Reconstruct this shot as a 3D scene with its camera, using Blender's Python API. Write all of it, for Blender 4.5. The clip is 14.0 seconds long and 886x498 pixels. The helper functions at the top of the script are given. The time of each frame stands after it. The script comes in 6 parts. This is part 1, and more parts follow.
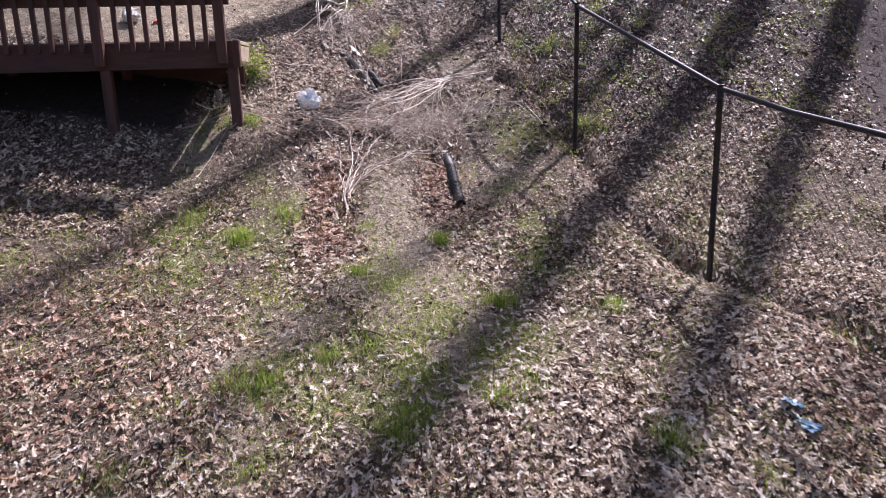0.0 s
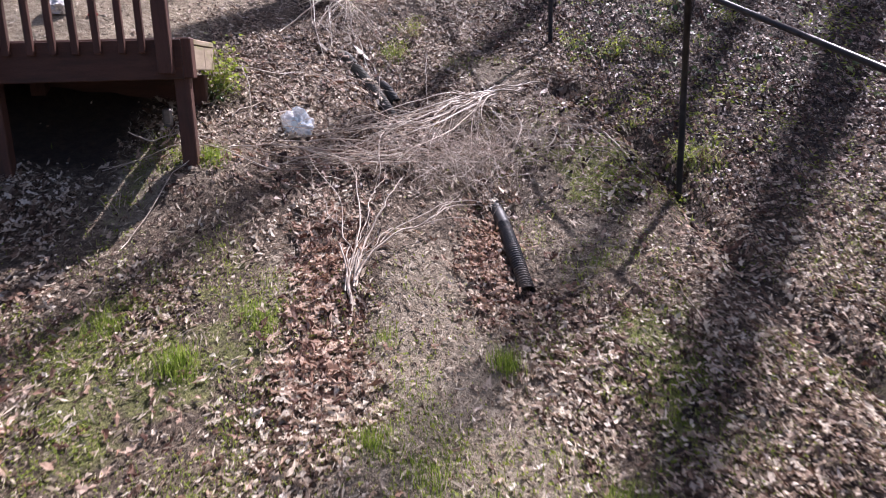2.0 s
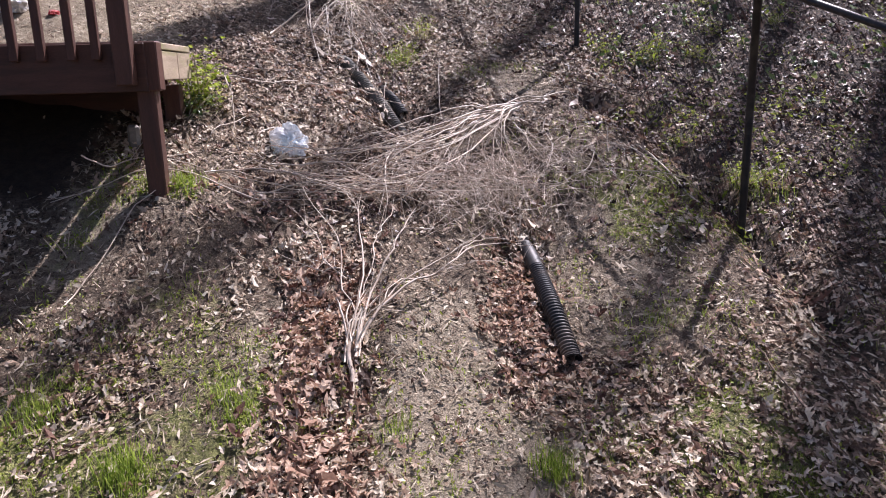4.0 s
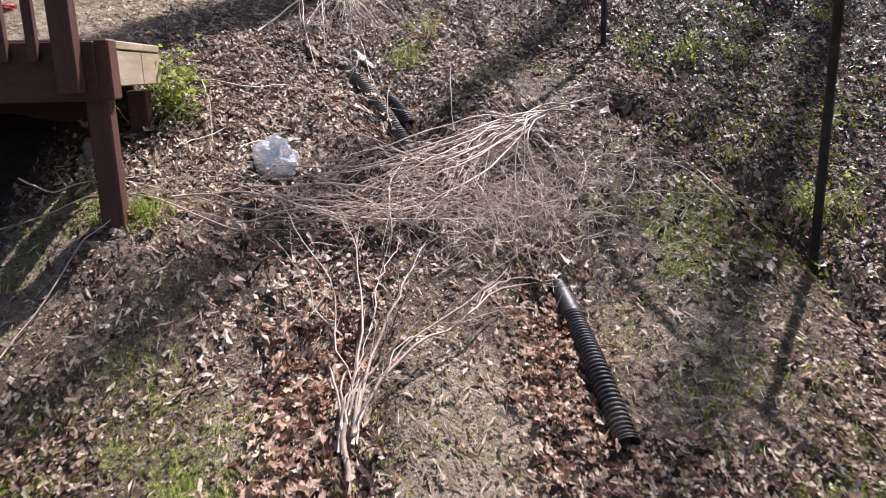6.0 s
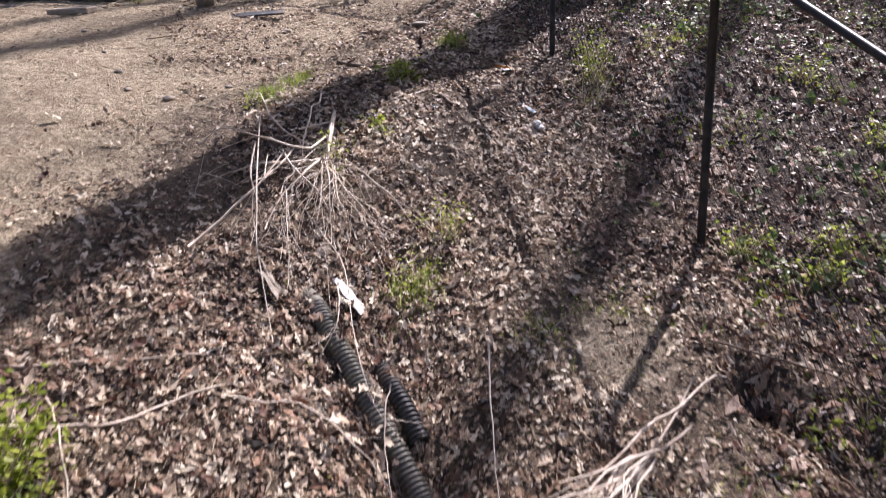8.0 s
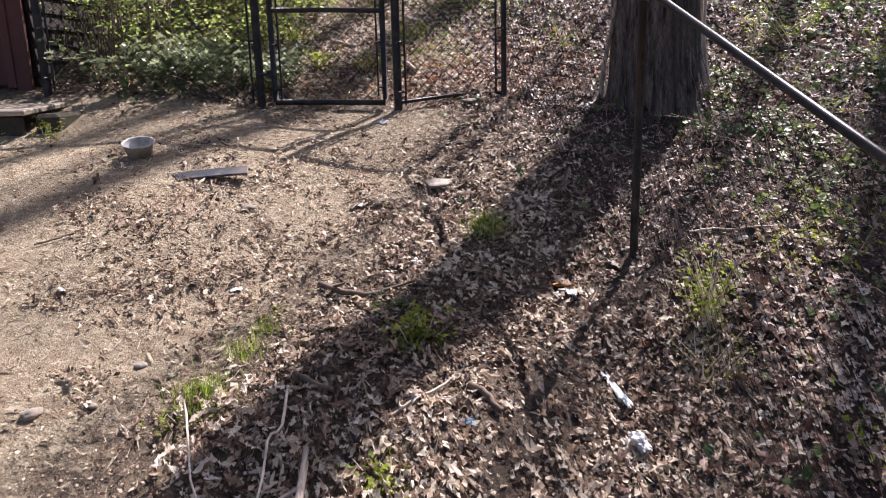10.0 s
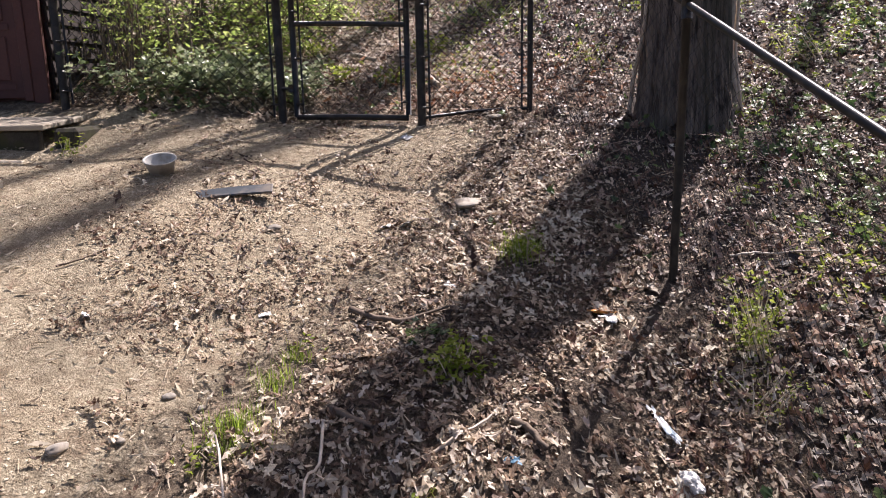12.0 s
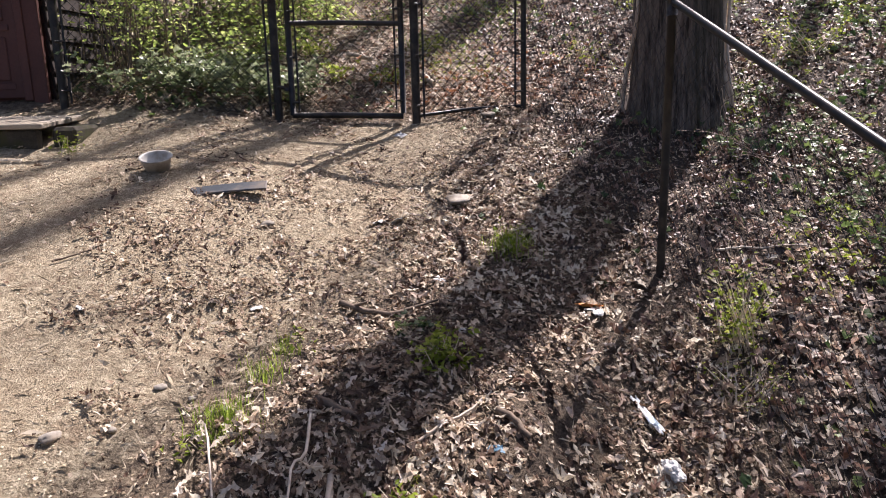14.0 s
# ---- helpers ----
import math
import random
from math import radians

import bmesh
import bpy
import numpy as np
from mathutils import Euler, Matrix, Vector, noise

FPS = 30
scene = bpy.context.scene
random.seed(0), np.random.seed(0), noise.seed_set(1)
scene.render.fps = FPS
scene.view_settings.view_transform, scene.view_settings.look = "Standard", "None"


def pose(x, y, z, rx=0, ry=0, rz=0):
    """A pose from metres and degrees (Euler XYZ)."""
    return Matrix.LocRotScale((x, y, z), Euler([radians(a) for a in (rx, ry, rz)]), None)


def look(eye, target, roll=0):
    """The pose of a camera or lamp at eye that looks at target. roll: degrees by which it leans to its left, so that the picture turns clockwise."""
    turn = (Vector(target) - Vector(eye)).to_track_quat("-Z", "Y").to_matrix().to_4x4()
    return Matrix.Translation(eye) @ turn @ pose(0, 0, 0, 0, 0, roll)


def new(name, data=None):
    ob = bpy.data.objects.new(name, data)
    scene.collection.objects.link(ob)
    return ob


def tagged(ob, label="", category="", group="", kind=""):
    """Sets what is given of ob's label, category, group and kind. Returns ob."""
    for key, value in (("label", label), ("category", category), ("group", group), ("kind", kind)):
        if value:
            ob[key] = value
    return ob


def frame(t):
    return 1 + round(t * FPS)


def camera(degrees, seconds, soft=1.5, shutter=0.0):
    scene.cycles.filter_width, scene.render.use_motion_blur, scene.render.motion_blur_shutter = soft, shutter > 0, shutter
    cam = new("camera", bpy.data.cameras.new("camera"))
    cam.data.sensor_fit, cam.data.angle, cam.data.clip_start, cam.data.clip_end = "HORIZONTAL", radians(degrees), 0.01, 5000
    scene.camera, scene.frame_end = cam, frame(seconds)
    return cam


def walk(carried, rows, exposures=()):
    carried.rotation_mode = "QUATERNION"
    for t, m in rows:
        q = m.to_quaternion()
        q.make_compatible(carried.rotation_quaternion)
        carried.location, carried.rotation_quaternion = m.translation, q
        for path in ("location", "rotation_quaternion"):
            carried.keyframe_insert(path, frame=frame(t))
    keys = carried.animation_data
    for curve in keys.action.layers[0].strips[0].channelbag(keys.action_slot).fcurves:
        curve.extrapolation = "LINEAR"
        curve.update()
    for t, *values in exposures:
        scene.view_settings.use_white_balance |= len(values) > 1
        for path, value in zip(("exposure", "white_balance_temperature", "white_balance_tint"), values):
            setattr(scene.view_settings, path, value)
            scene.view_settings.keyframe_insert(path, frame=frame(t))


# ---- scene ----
cam = camera(62.0, 14.0, soft=1.0, shutter=0.3)
PATH = [
    (0, (0.07, -0.027, 1.943), (0.046, 1.916, 1.467), -1.6),
    (0.5, (-0.019, 0.376, 1.958), (-0.043, 2.318, 1.483), -1.6),
    (1, (-0.091, 0.875, 1.97), (-0.115, 2.817, 1.496), -1.6),
    (1.5, (-0.149, 1.416, 1.981), (-0.174, 3.359, 1.508), -1.6),
    (2, (-0.213, 1.993, 2.01), (-0.24, 3.935, 1.536), -1.6),
    (2.5, (-0.27, 2.458, 2.036), (-0.298, 4.401, 1.562), -1.5),
    (3, (-0.286, 2.64, 2.05), (-0.316, 4.582, 1.574), -1.5),
    (3.2, (-0.293, 2.672, 2.052), (-0.318, 4.614, 1.577), -1.5),
    (5.5, (-0.356, 3.057, 2.061), (-0.38, 5.001, 1.59), -1.4),
    (6, (-0.379, 3.363, 2.079), (-0.405, 5.306, 1.604), -1.4),
    (6.3, (-0.396, 3.603, 2.163), (-0.417, 5.537, 1.654), -1.2),
    (6.5, (-0.41, 3.775, 2.21), (-0.43, 5.718, 1.735), -1.5),
    (6.6, (-0.415, 3.868, 2.23), (-0.431, 5.813, 1.765), -1.4),
    (7, (-0.437, 4.232, 2.398), (-0.455, 6.174, 1.92), -1.5),
    (7.5, (-0.46, 4.696, 2.706), (-0.479, 6.638, 2.227), -1.5),
    (7.7, (-0.473, 4.889, 2.809), (-0.492, 6.835, 2.35), -1.4),
    (8, (-0.477, 5.196, 3.009), (-0.504, 7.138, 2.534), -1.6),
    (8.3, (-0.484, 5.475, 3.21), (-0.509, 7.414, 2.723), -1.6),
    (8.5, (-0.515, 5.745, 3.318), (-0.535, 7.687, 2.839), -1.5),
    (9, (-0.536, 6.325, 3.654), (-0.556, 8.268, 3.178), -1.6),
    (9.2, (-0.545, 6.575, 3.82), (-0.567, 8.517, 3.341), -1.6),
    (11.3, (-0.731, 7.221, 3.989), (-0.765, 9.17, 3.539), -1.1),
    (11.5, (-0.739, 7.216, 3.99), (-0.775, 9.165, 3.54), -1.1),
    (12, (-0.743, 7.189, 3.991), (-0.782, 9.138, 3.544), -1.1),
    (12.5, (-0.732, 7.162, 3.991), (-0.772, 9.111, 3.545), -1.1),
    (13, (-0.717, 7.141, 3.987), (-0.761, 9.09, 3.541), -1.2),
    (13.5, (-0.696, 7.133, 3.978), (-0.744, 9.082, 3.533), -1.3),
    (14, (-0.678, 7.139, 3.974), (-0.728, 9.088, 3.529), -1.3),
]
walk(cam, [(t, look(eye, target, roll)) for t, eye, target, roll in PATH], [(0.0, 0.57, 5700, 29), (2.5, 0.46, 5720, 28), (6.5, 0.50, 5960, 25), (9.0, 0.63, 6000, 26), (11.5, 0.73, 6230, 22), (14.0, 0.73, 6230, 22)])

# ---- world, sun ----
SUN_AZ, SUN_EL = math.atan2(0.52, 0.854), radians(53)
world = bpy.data.worlds.new("sky")
scene.world = world
world.use_nodes = True
wn = world.node_tree
sky = wn.nodes.new("ShaderNodeTexSky")
sky.sky_type, sky.sun_disc = "NISHITA", False
sky.sun_elevation, sky.sun_rotation = SUN_EL, SUN_AZ
sky.dust_density, sky.ozone_density = 4.0, 0.6
wn.links.new(sky.outputs[0], wn.nodes["Background"].inputs[0])
wn.nodes["Background"].inputs[1].default_value = 0.069
sun = new("sun", bpy.data.lights.new("sun", "SUN"))
sun.data.energy, sun.data.angle, sun.data.color = 5.9, radians(0.55), (1.0, 0.94, 0.85)
SUN_DIR = Vector((math.sin(SUN_AZ) * math.cos(SUN_EL), math.cos(SUN_AZ) * math.cos(SUN_EL), math.sin(SUN_EL)))
sun.matrix_world = look(SUN_DIR * 40, (0, 0, 0))

# ---- materials ----


def nodes_of(name):
    m = bpy.data.materials.new(name)
    m.use_nodes = True
    nt = m.node_tree
    return m, nt, nt.nodes["Principled BSDF"]


def add(nt, kind, **inputs):
    n = nt.nodes.new(kind)
    for k, v in inputs.items():
        n.inputs[k.replace("_", " ")].default_value = v
    return n


def coords(nt, space="Object"):
    return nt.nodes.new("ShaderNodeTexCoord").outputs[space]


def noise_fac(nt, where, scale, detail=4.0, rough=0.6):
    n = add(nt, "ShaderNodeTexNoise", Scale=scale, Detail=detail, Roughness=rough)
    nt.links.new(where, n.inputs["Vector"])
    return n.outputs["Fac"]


def ramp(nt, fac, stops):
    r = nt.nodes.new("ShaderNodeValToRGB")
    el = r.color_ramp.elements
    while len(el) < len(stops):
        el.new(0.5)
    for e, (p, c) in zip(el, stops):
        e.position, e.color = p, (*c, 1) if len(c) == 3 else c
    nt.links.new(fac, r.inputs[0])
    return r.outputs["Color"]


def blend(nt, fac, a, b, kind="MIX"):
    n = nt.nodes.new("ShaderNodeMix")
    n.data_type, n.blend_type = "RGBA", kind
    for socket, v in ((n.inputs[0], fac), (n.inputs[6], a), (n.inputs[7], b)):
        if isinstance(v, bpy.types.NodeSocket):
            nt.links.new(v, socket)
        elif isinstance(v, (int, float)):
            socket.default_value = v
        else:
            socket.default_value = (*v, 1)
    return n.outputs[2]


def maths(nt, op, a, b=0.0):
    n = nt.nodes.new("ShaderNodeMath")
    n.operation = op
    for i, v in enumerate((a, b)):
        if isinstance(v, bpy.types.NodeSocket):
            nt.links.new(v, n.inputs[i])
        else:
            n.inputs[i].default_value = v
    return n.outputs[0]


def bump(nt, bsdf, height, strength, distance):
    b = add(nt, "ShaderNodeBump", Strength=strength, Distance=distance)
    nt.links.new(height, b.inputs["Height"])
    nt.links.new(b.outputs[0], bsdf.inputs["Normal"])


def surface(name, dark, light, scale=8.0, fine=80.0, rough=0.7, metal=0.0, relief=0.4, depth=0.003, stretch=(1, 1, 1), stain=None, stain_scale=2.0, vary=0.25, span=(0.3, 0.7)):
    """Two tones mixed by coarse and fine grain, with relief, stains and a tone of its own for each object."""
    m, nt, b = nodes_of(name)
    mp = nt.nodes.new("ShaderNodeMapping")
    mp.inputs["Scale"].default_value = stretch
    nt.links.new(coords(nt), mp.inputs[0])
    v = mp.outputs[0]
    f1, f2 = noise_fac(nt, v, scale), noise_fac(nt, v, fine, 3.0)
    mixf = maths(nt, "ADD", maths(nt, "MULTIPLY", f1, 0.6), maths(nt, "MULTIPLY", f2, 0.4))
    col = ramp(nt, mixf, [(span[0], dark), (span[1], light)])
    if stain:
        col = blend(nt, ramp(nt, noise_fac(nt, v, stain_scale, 5.0), [(0.48, (0, 0, 0)), (0.68, (1, 1, 1))]), col, stain)
    if vary:
        rnd = nt.nodes.new("ShaderNodeObjectInfo").outputs["Random"]
        k = maths(nt, "ADD", maths(nt, "MULTIPLY", rnd, vary), 1 - vary / 2)
        hsv = nt.nodes.new("ShaderNodeHueSaturation")
        nt.links.new(k, hsv.inputs["Value"])
        nt.links.new(col, hsv.inputs["Color"])
        col = hsv.outputs[0]
    nt.links.new(col, b.inputs["Base Color"])
    b.inputs["Roughness"].default_value, b.inputs["Metallic"].default_value = rough, metal
    bump(nt, b, mixf, relief, depth)
    return m


def leafy(name, stops, rough=0.45, through_light=0.3, patch=0.35, patch_scale=0.8, relief=0.3, gloss=0.3, mottle=0.3):
    """Thin leaves: a tone for each leaf, shifted by wide patches, with light coming through."""
    m, nt, b = nodes_of(name)
    geo = nt.nodes.new("ShaderNodeNewGeometry")
    wide = noise_fac(nt, geo.outputs["Position"], patch_scale, 2.0)
    fine = noise_fac(nt, geo.outputs["Position"], 160.0, 3.0)
    f = maths(nt, "ADD", geo.outputs["Random Per Island"], maths(nt, "MULTIPLY", maths(nt, "SUBTRACT", wide, 0.5), patch * 2))
    f = maths(nt, "ADD", f, maths(nt, "MULTIPLY", maths(nt, "SUBTRACT", fine, 0.5), mottle))
    col = ramp(nt, f, stops)
    nt.links.new(col, b.inputs["Base Color"])
    b.inputs["Roughness"].default_value = rough
    b.inputs["Specular IOR Level"].default_value = gloss
    bump(nt, b, fine, relief, 0.002)
    t = nt.nodes.new("ShaderNodeBsdfTranslucent")
    nt.links.new(col, t.inputs["Color"])
    mix = nt.nodes.new("ShaderNodeMixShader")
    mix.inputs[0].default_value = through_light
    nt.links.new(b.outputs[0], mix.inputs[1])
    nt.links.new(t.outputs[0], mix.inputs[2])
    nt.links.new(mix.outputs[0], nt.nodes["Material Output"].inputs["Surface"])
    return m


def ground_material():
    m, nt, b = nodes_of("soil")
    at = nt.nodes.new("ShaderNodeAttribute")
    at.attribute_name = "zone"
    sep = nt.nodes.new("ShaderNodeSeparateColor")
    nt.links.new(at.outputs["Color"], sep.inputs[0])
    v = coords(nt)
    n1, n2, n3 = noise_fac(nt, v, 2.2, 5.0), noise_fac(nt, v, 22.0, 6.0, 0.7), noise_fac(nt, v, 130.0, 4.0, 0.7)
    grain = maths(nt, "ADD", maths(nt, "MULTIPLY", n2, 0.55), maths(nt, "MULTIPLY", n3, 0.45))
    humus = ramp(nt, grain, [(0.38, (0.04, 0.028, 0.018)), (0.5, (0.155, 0.112, 0.073)), (0.64, (0.40, 0.315, 0.215))])
    clay = ramp(nt, grain, [(0.34, (0.16, 0.116, 0.07)), (0.5, (0.45, 0.365, 0.24)), (0.63, (0.74, 0.635, 0.455))])
    pale = ramp(nt, grain, [(0.36, (0.13, 0.10, 0.066)), (0.5, (0.35, 0.285, 0.198)), (0.64, (0.58, 0.50, 0.375))])
    moss = ramp(nt, grain, [(0.36, (0.045, 0.05, 0.015)), (0.5, (0.19, 0.195, 0.056)), (0.64, (0.43, 0.41, 0.155))])
    edge = maths(nt, "MULTIPLY", maths(nt, "SUBTRACT", n2, 0.5), 0.9)

    def mask(channel):
        return ramp(nt, maths(nt, "ADD", sep.outputs[channel], edge), [(0.35, (0, 0, 0)), (0.65, (1, 1, 1))])

    rust = ramp(nt, n1, [(0.45, (0, 0, 0)), (0.72, (0.25, 0.25, 0.25))])
    clay = blend(nt, ramp(nt, noise_fac(nt, v, 7.0, 6.0, 0.7), [(0.5, (0, 0, 0)), (0.66, (0.7, 0.7, 0.7))]), clay, (0.27, 0.19, 0.12))
    clay = blend(nt, rust, clay, (0.38, 0.26, 0.155))
    # dark leaf soil beyond the fence; the same tone paints shade elsewhere
    mould_and_shade = ramp(nt, grain, [(0.35, (0.022, 0.015, 0.011)), (0.6, (0.07, 0.046, 0.032)), (0.8, (0.14, 0.10, 0.07))])
    humus = blend(nt, at.outputs["Alpha"], humus, mould_and_shade)
    col = blend(nt, mask(2), humus, pale)
    col = blend(nt, mask(0), col, clay)
    col = blend(nt, mask(1), col, moss)
    nt.links.new(col, b.inputs["Base Color"])
    b.inputs["Roughness"].default_value = 0.9
    fines = noise_fac(nt, v, 300.0, 3.0, 0.7)
    clump = noise_fac(nt, v, 48.0, 5.0, 0.75)
    rough = maths(nt, "ADD", maths(nt, "MULTIPLY", clump, 1.0), maths(nt, "MULTIPLY", fines, 0.3))
    bump(nt, b, maths(nt, "ADD", grain, rough), 1.0, 0.024)
    return m


SOIL = ground_material()
DRY = leafy("dry_leaf", [(0.0, (0.05, 0.029, 0.02)), (0.25, (0.14, 0.081, 0.050)), (0.46, (0.335, 0.228, 0.148)), (0.68, (0.58, 0.458, 0.326)), (1.0, (0.87, 0.775, 0.61))], 0.55, 0.24, patch=0.6, patch_scale=1.4, gloss=0.4, relief=0.6, mottle=0.4)
DAMP = leafy("damp_leaf", [(0.0, (0.018, 0.009, 0.007)), (0.3, (0.048, 0.023, 0.015)), (0.55, (0.135, 0.068, 0.044)), (0.8, (0.32, 0.205, 0.145)), (1.0, (0.66, 0.53, 0.42))], 0.42, 0.12, patch=0.6, patch_scale=1.7, gloss=0.42, relief=0.6, mottle=0.4)
PALE = leafy("bleached_leaf", [(0.0, (0.34, 0.25, 0.18)), (0.35, (0.60, 0.49, 0.375)), (1.0, (0.88, 0.80, 0.69))], 0.55, 0.28, gloss=0.35, relief=0.6, mottle=0.4)
RUSSET = leafy("russet_leaf", [(0.0, (0.07, 0.03, 0.02)), (0.25, (0.19, 0.098, 0.064)), (0.55, (0.44, 0.275, 0.18)), (1.0, (0.74, 0.56, 0.415))], 0.6, 0.22, gloss=0.3, relief=0.6, mottle=0.4)
RUST = leafy("rust_leaf", [(0.0, (0.14, 0.05, 0.022)), (0.5, (0.42, 0.18, 0.08)), (1.0, (0.66, 0.36, 0.19))], 0.55, 0.35, gloss=0.3, relief=0.6, mottle=0.4)
CRUMB = leafy("leaf_crumb", [(0.0, (0.035, 0.022, 0.016)), (0.4, (0.13, 0.085, 0.057)), (0.7, (0.33, 0.245, 0.17)), (1.0, (0.62, 0.51, 0.385))], 0.75, 0.08, patch=0.6, patch_scale=2.0, gloss=0.1)
STRAWY = leafy("dry_stalk", [(0.0, (0.20, 0.15, 0.10)), (0.4, (0.46, 0.38, 0.26)), (1.0, (0.66, 0.57, 0.43))], 0.6, 0.1)
HEDGE = leafy("hedge_leaf", [(0.0, (0.14, 0.21, 0.05)), (0.5, (0.34, 0.43, 0.11)), (1.0, (0.60, 0.65, 0.24))], 0.35, 0.6, gloss=0.5)
GRASS = leafy("grass_blade", [(0.0, (0.13, 0.21, 0.025)), (0.5, (0.33, 0.45, 0.06)), (1.0, (0.56, 0.63, 0.15))], 0.45, 0.55)
IVY = leafy("ivy_leaf", [(0.0, (0.04, 0.08, 0.025)), (0.5, (0.12, 0.18, 0.055)), (1.0, (0.28, 0.34, 0.11))], 0.4, 0.4, gloss=0.5)
IVY_WAX = leafy("waxy_ivy_leaf", [(0.0, (0.08, 0.12, 0.05)), (0.5, (0.27, 0.33, 0.17)), (1.0, (0.56, 0.60, 0.38))], 0.36, 0.4, gloss=1.0)
FRESH = leafy("fresh_leaf", [(0.0, (0.14, 0.20, 0.02)), (0.5, (0.31, 0.38, 0.05)), (1.0, (0.52, 0.56, 0.13))], 0.4, 0.6)
TWIG = surface("pale_twig", (0.56, 0.45, 0.34), (0.90, 0.80, 0.66), 30, 200, 0.42, relief=0.2, stain=(0.42, 0.32, 0.24), stain_scale=5, vary=0.4)
TWIG_TAN = surface("tan_twig", (0.40, 0.31, 0.23), (0.74, 0.64, 0.52), 30, 200, 0.45, relief=0.25, stain=(0.34, 0.25, 0.18), stain_scale=6, vary=0.4)
TWIG_RED = surface("red_twig", (0.34, 0.235, 0.17), (0.64, 0.49, 0.38), 30, 200, 0.6, relief=0.3, vary=0.4)
BARK = surface("bark", (0.03, 0.024, 0.020), (0.30, 0.245, 0.20), 40, 150, 0.9, relief=1.0, depth=0.03, stretch=(1, 1, 0.16), stain=(0.07, 0.065, 0.045), stain_scale=3, vary=0.15)
OAK_BARK = surface("furrowed_bark", (0.022, 0.017, 0.015), (0.27, 0.218, 0.18), 26, 110, 0.9, relief=1.0, depth=0.03, stretch=(1, 1, 0.12), stain=(0.07, 0.065, 0.045), stain_scale=3, vary=0.0, span=(0.40, 0.60))
DEADWOOD = surface("dead_wood", (0.06, 0.042, 0.03), (0.26, 0.19, 0.135), 12, 120, 0.85, relief=0.7, depth=0.006, stretch=(1, 1, 1), vary=0.4)
DECK_STAIN = surface("brown_stained_wood", (0.07, 0.030, 0.020), (0.15, 0.068, 0.045), 5, 70, 0.6, relief=0.35, stretch=(1, 6, 6), stain=(0.055, 0.03, 0.022), vary=0.25)
DECK_POST = surface("brown_stained_post", (0.07, 0.030, 0.020), (0.15, 0.068, 0.045), 5, 70, 0.6, relief=0.35, stretch=(6, 6, 1), stain=(0.055, 0.03, 0.022), vary=0.25)
DECK_WORN = surface("worn_stained_wood", (0.27, 0.205, 0.135), (0.60, 0.49, 0.345), 4, 60, 0.7, relief=0.4, stretch=(6, 1, 6), stain=(0.30, 0.30, 0.11), stain_scale=2.5, vary=0.2)
WOOD_GREY = surface("weathered_board", (0.24, 0.20, 0.155), (0.55, 0.48, 0.38), 5, 80, 0.8, relief=0.6, stretch=(1, 8, 8), stain=(0.20, 0.16, 0.11), vary=0.3)
BLACK = surface("black_coated_steel", (0.006, 0.006, 0.007), (0.016, 0.016, 0.018), 20, 150, 0.42, relief=0.1, stain=(0.05, 0.042, 0.035), stain_scale=14, vary=0.1)
WIRE = surface("black_wire", (0.025, 0.025, 0.027), (0.07, 0.07, 0.074), 20, 150, 0.25, 0.0, relief=0.0, vary=0.0)
PIPE = surface("black_plastic", (0.010, 0.010, 0.011), (0.035, 0.034, 0.034), 10, 120, 0.52, relief=0.15, stain=(0.13, 0.10, 0.075), stain_scale=7, vary=0.1)
PIPE_DUSTY = surface("dusty_black_plastic", (0.05, 0.048, 0.042), (0.21, 0.195, 0.16), 10, 120, 0.5, relief=0.15, stain=(0.20, 0.19, 0.13), stain_scale=6, vary=0.1)
# side boards much darker than the shed's paint: shade put into their colour
SHED_SIDE_SHADE = surface("shaded_lapped_board", (0.016, 0.011, 0.010), (0.04, 0.027, 0.023), 4, 70, 0.95, relief=0.4, stretch=(6, 1, 6), vary=0.2)
SHED_RED = surface("red_brown_paint", (0.068, 0.024, 0.021), (0.125, 0.048, 0.040), 3, 60, 0.6, relief=0.3, stain=(0.075, 0.032, 0.028), vary=0.2)
CONCRETE = surface("concrete", (0.16, 0.145, 0.125), (0.36, 0.33, 0.29), 10, 120, 0.9, relief=0.6, stain=(0.12, 0.10, 0.08), vary=0.2)
MOSSY = surface("mossy_block", (0.025, 0.021, 0.016), (0.095, 0.082, 0.06), 14, 120, 0.95, relief=0.7, stain=(0.06, 0.06, 0.02), stain_scale=6, vary=0.3)
STONE = surface("stone", (0.22, 0.19, 0.155), (0.48, 0.43, 0.36), 14, 120, 0.85, relief=0.5, stain=(0.2, 0.15, 0.1), stain_scale=8, vary=0.5)
STEEL = surface("dull_steel", (0.46, 0.45, 0.42), (0.66, 0.64, 0.60), 12, 140, 0.5, 0.2, relief=0.1, stain=(0.30, 0.26, 0.21), stain_scale=9, vary=0.05)
SLATE = surface("blue_grey_board", (0.022, 0.028, 0.037), (0.065, 0.076, 0.092), 6, 90, 0.5, relief=0.3, stain=(0.17, 0.14, 0.11), stain_scale=6, vary=0.1)
PAPER = surface("white_litter", (0.58, 0.57, 0.55), (0.82, 0.81, 0.79), 9, 80, 0.55, relief=0.2, stain=(0.48, 0.42, 0.34), stain_scale=7, vary=0.15)
RED_PLASTIC = surface("red_plastic", (0.42, 0.02, 0.02), (0.6, 0.04, 0.035), 9, 80, 0.35, relief=0.1, vary=0.0)
ORANGE = surface("orange_wrapper", (0.55, 0.20, 0.04), (0.75, 0.36, 0.10), 30, 80, 0.4, relief=0.1, vary=0.0)
BLUE = surface("blue_wrapper", (0.05, 0.13, 0.22), (0.16, 0.29, 0.38), 30, 80, 0.4, relief=0.1, vary=0.0)


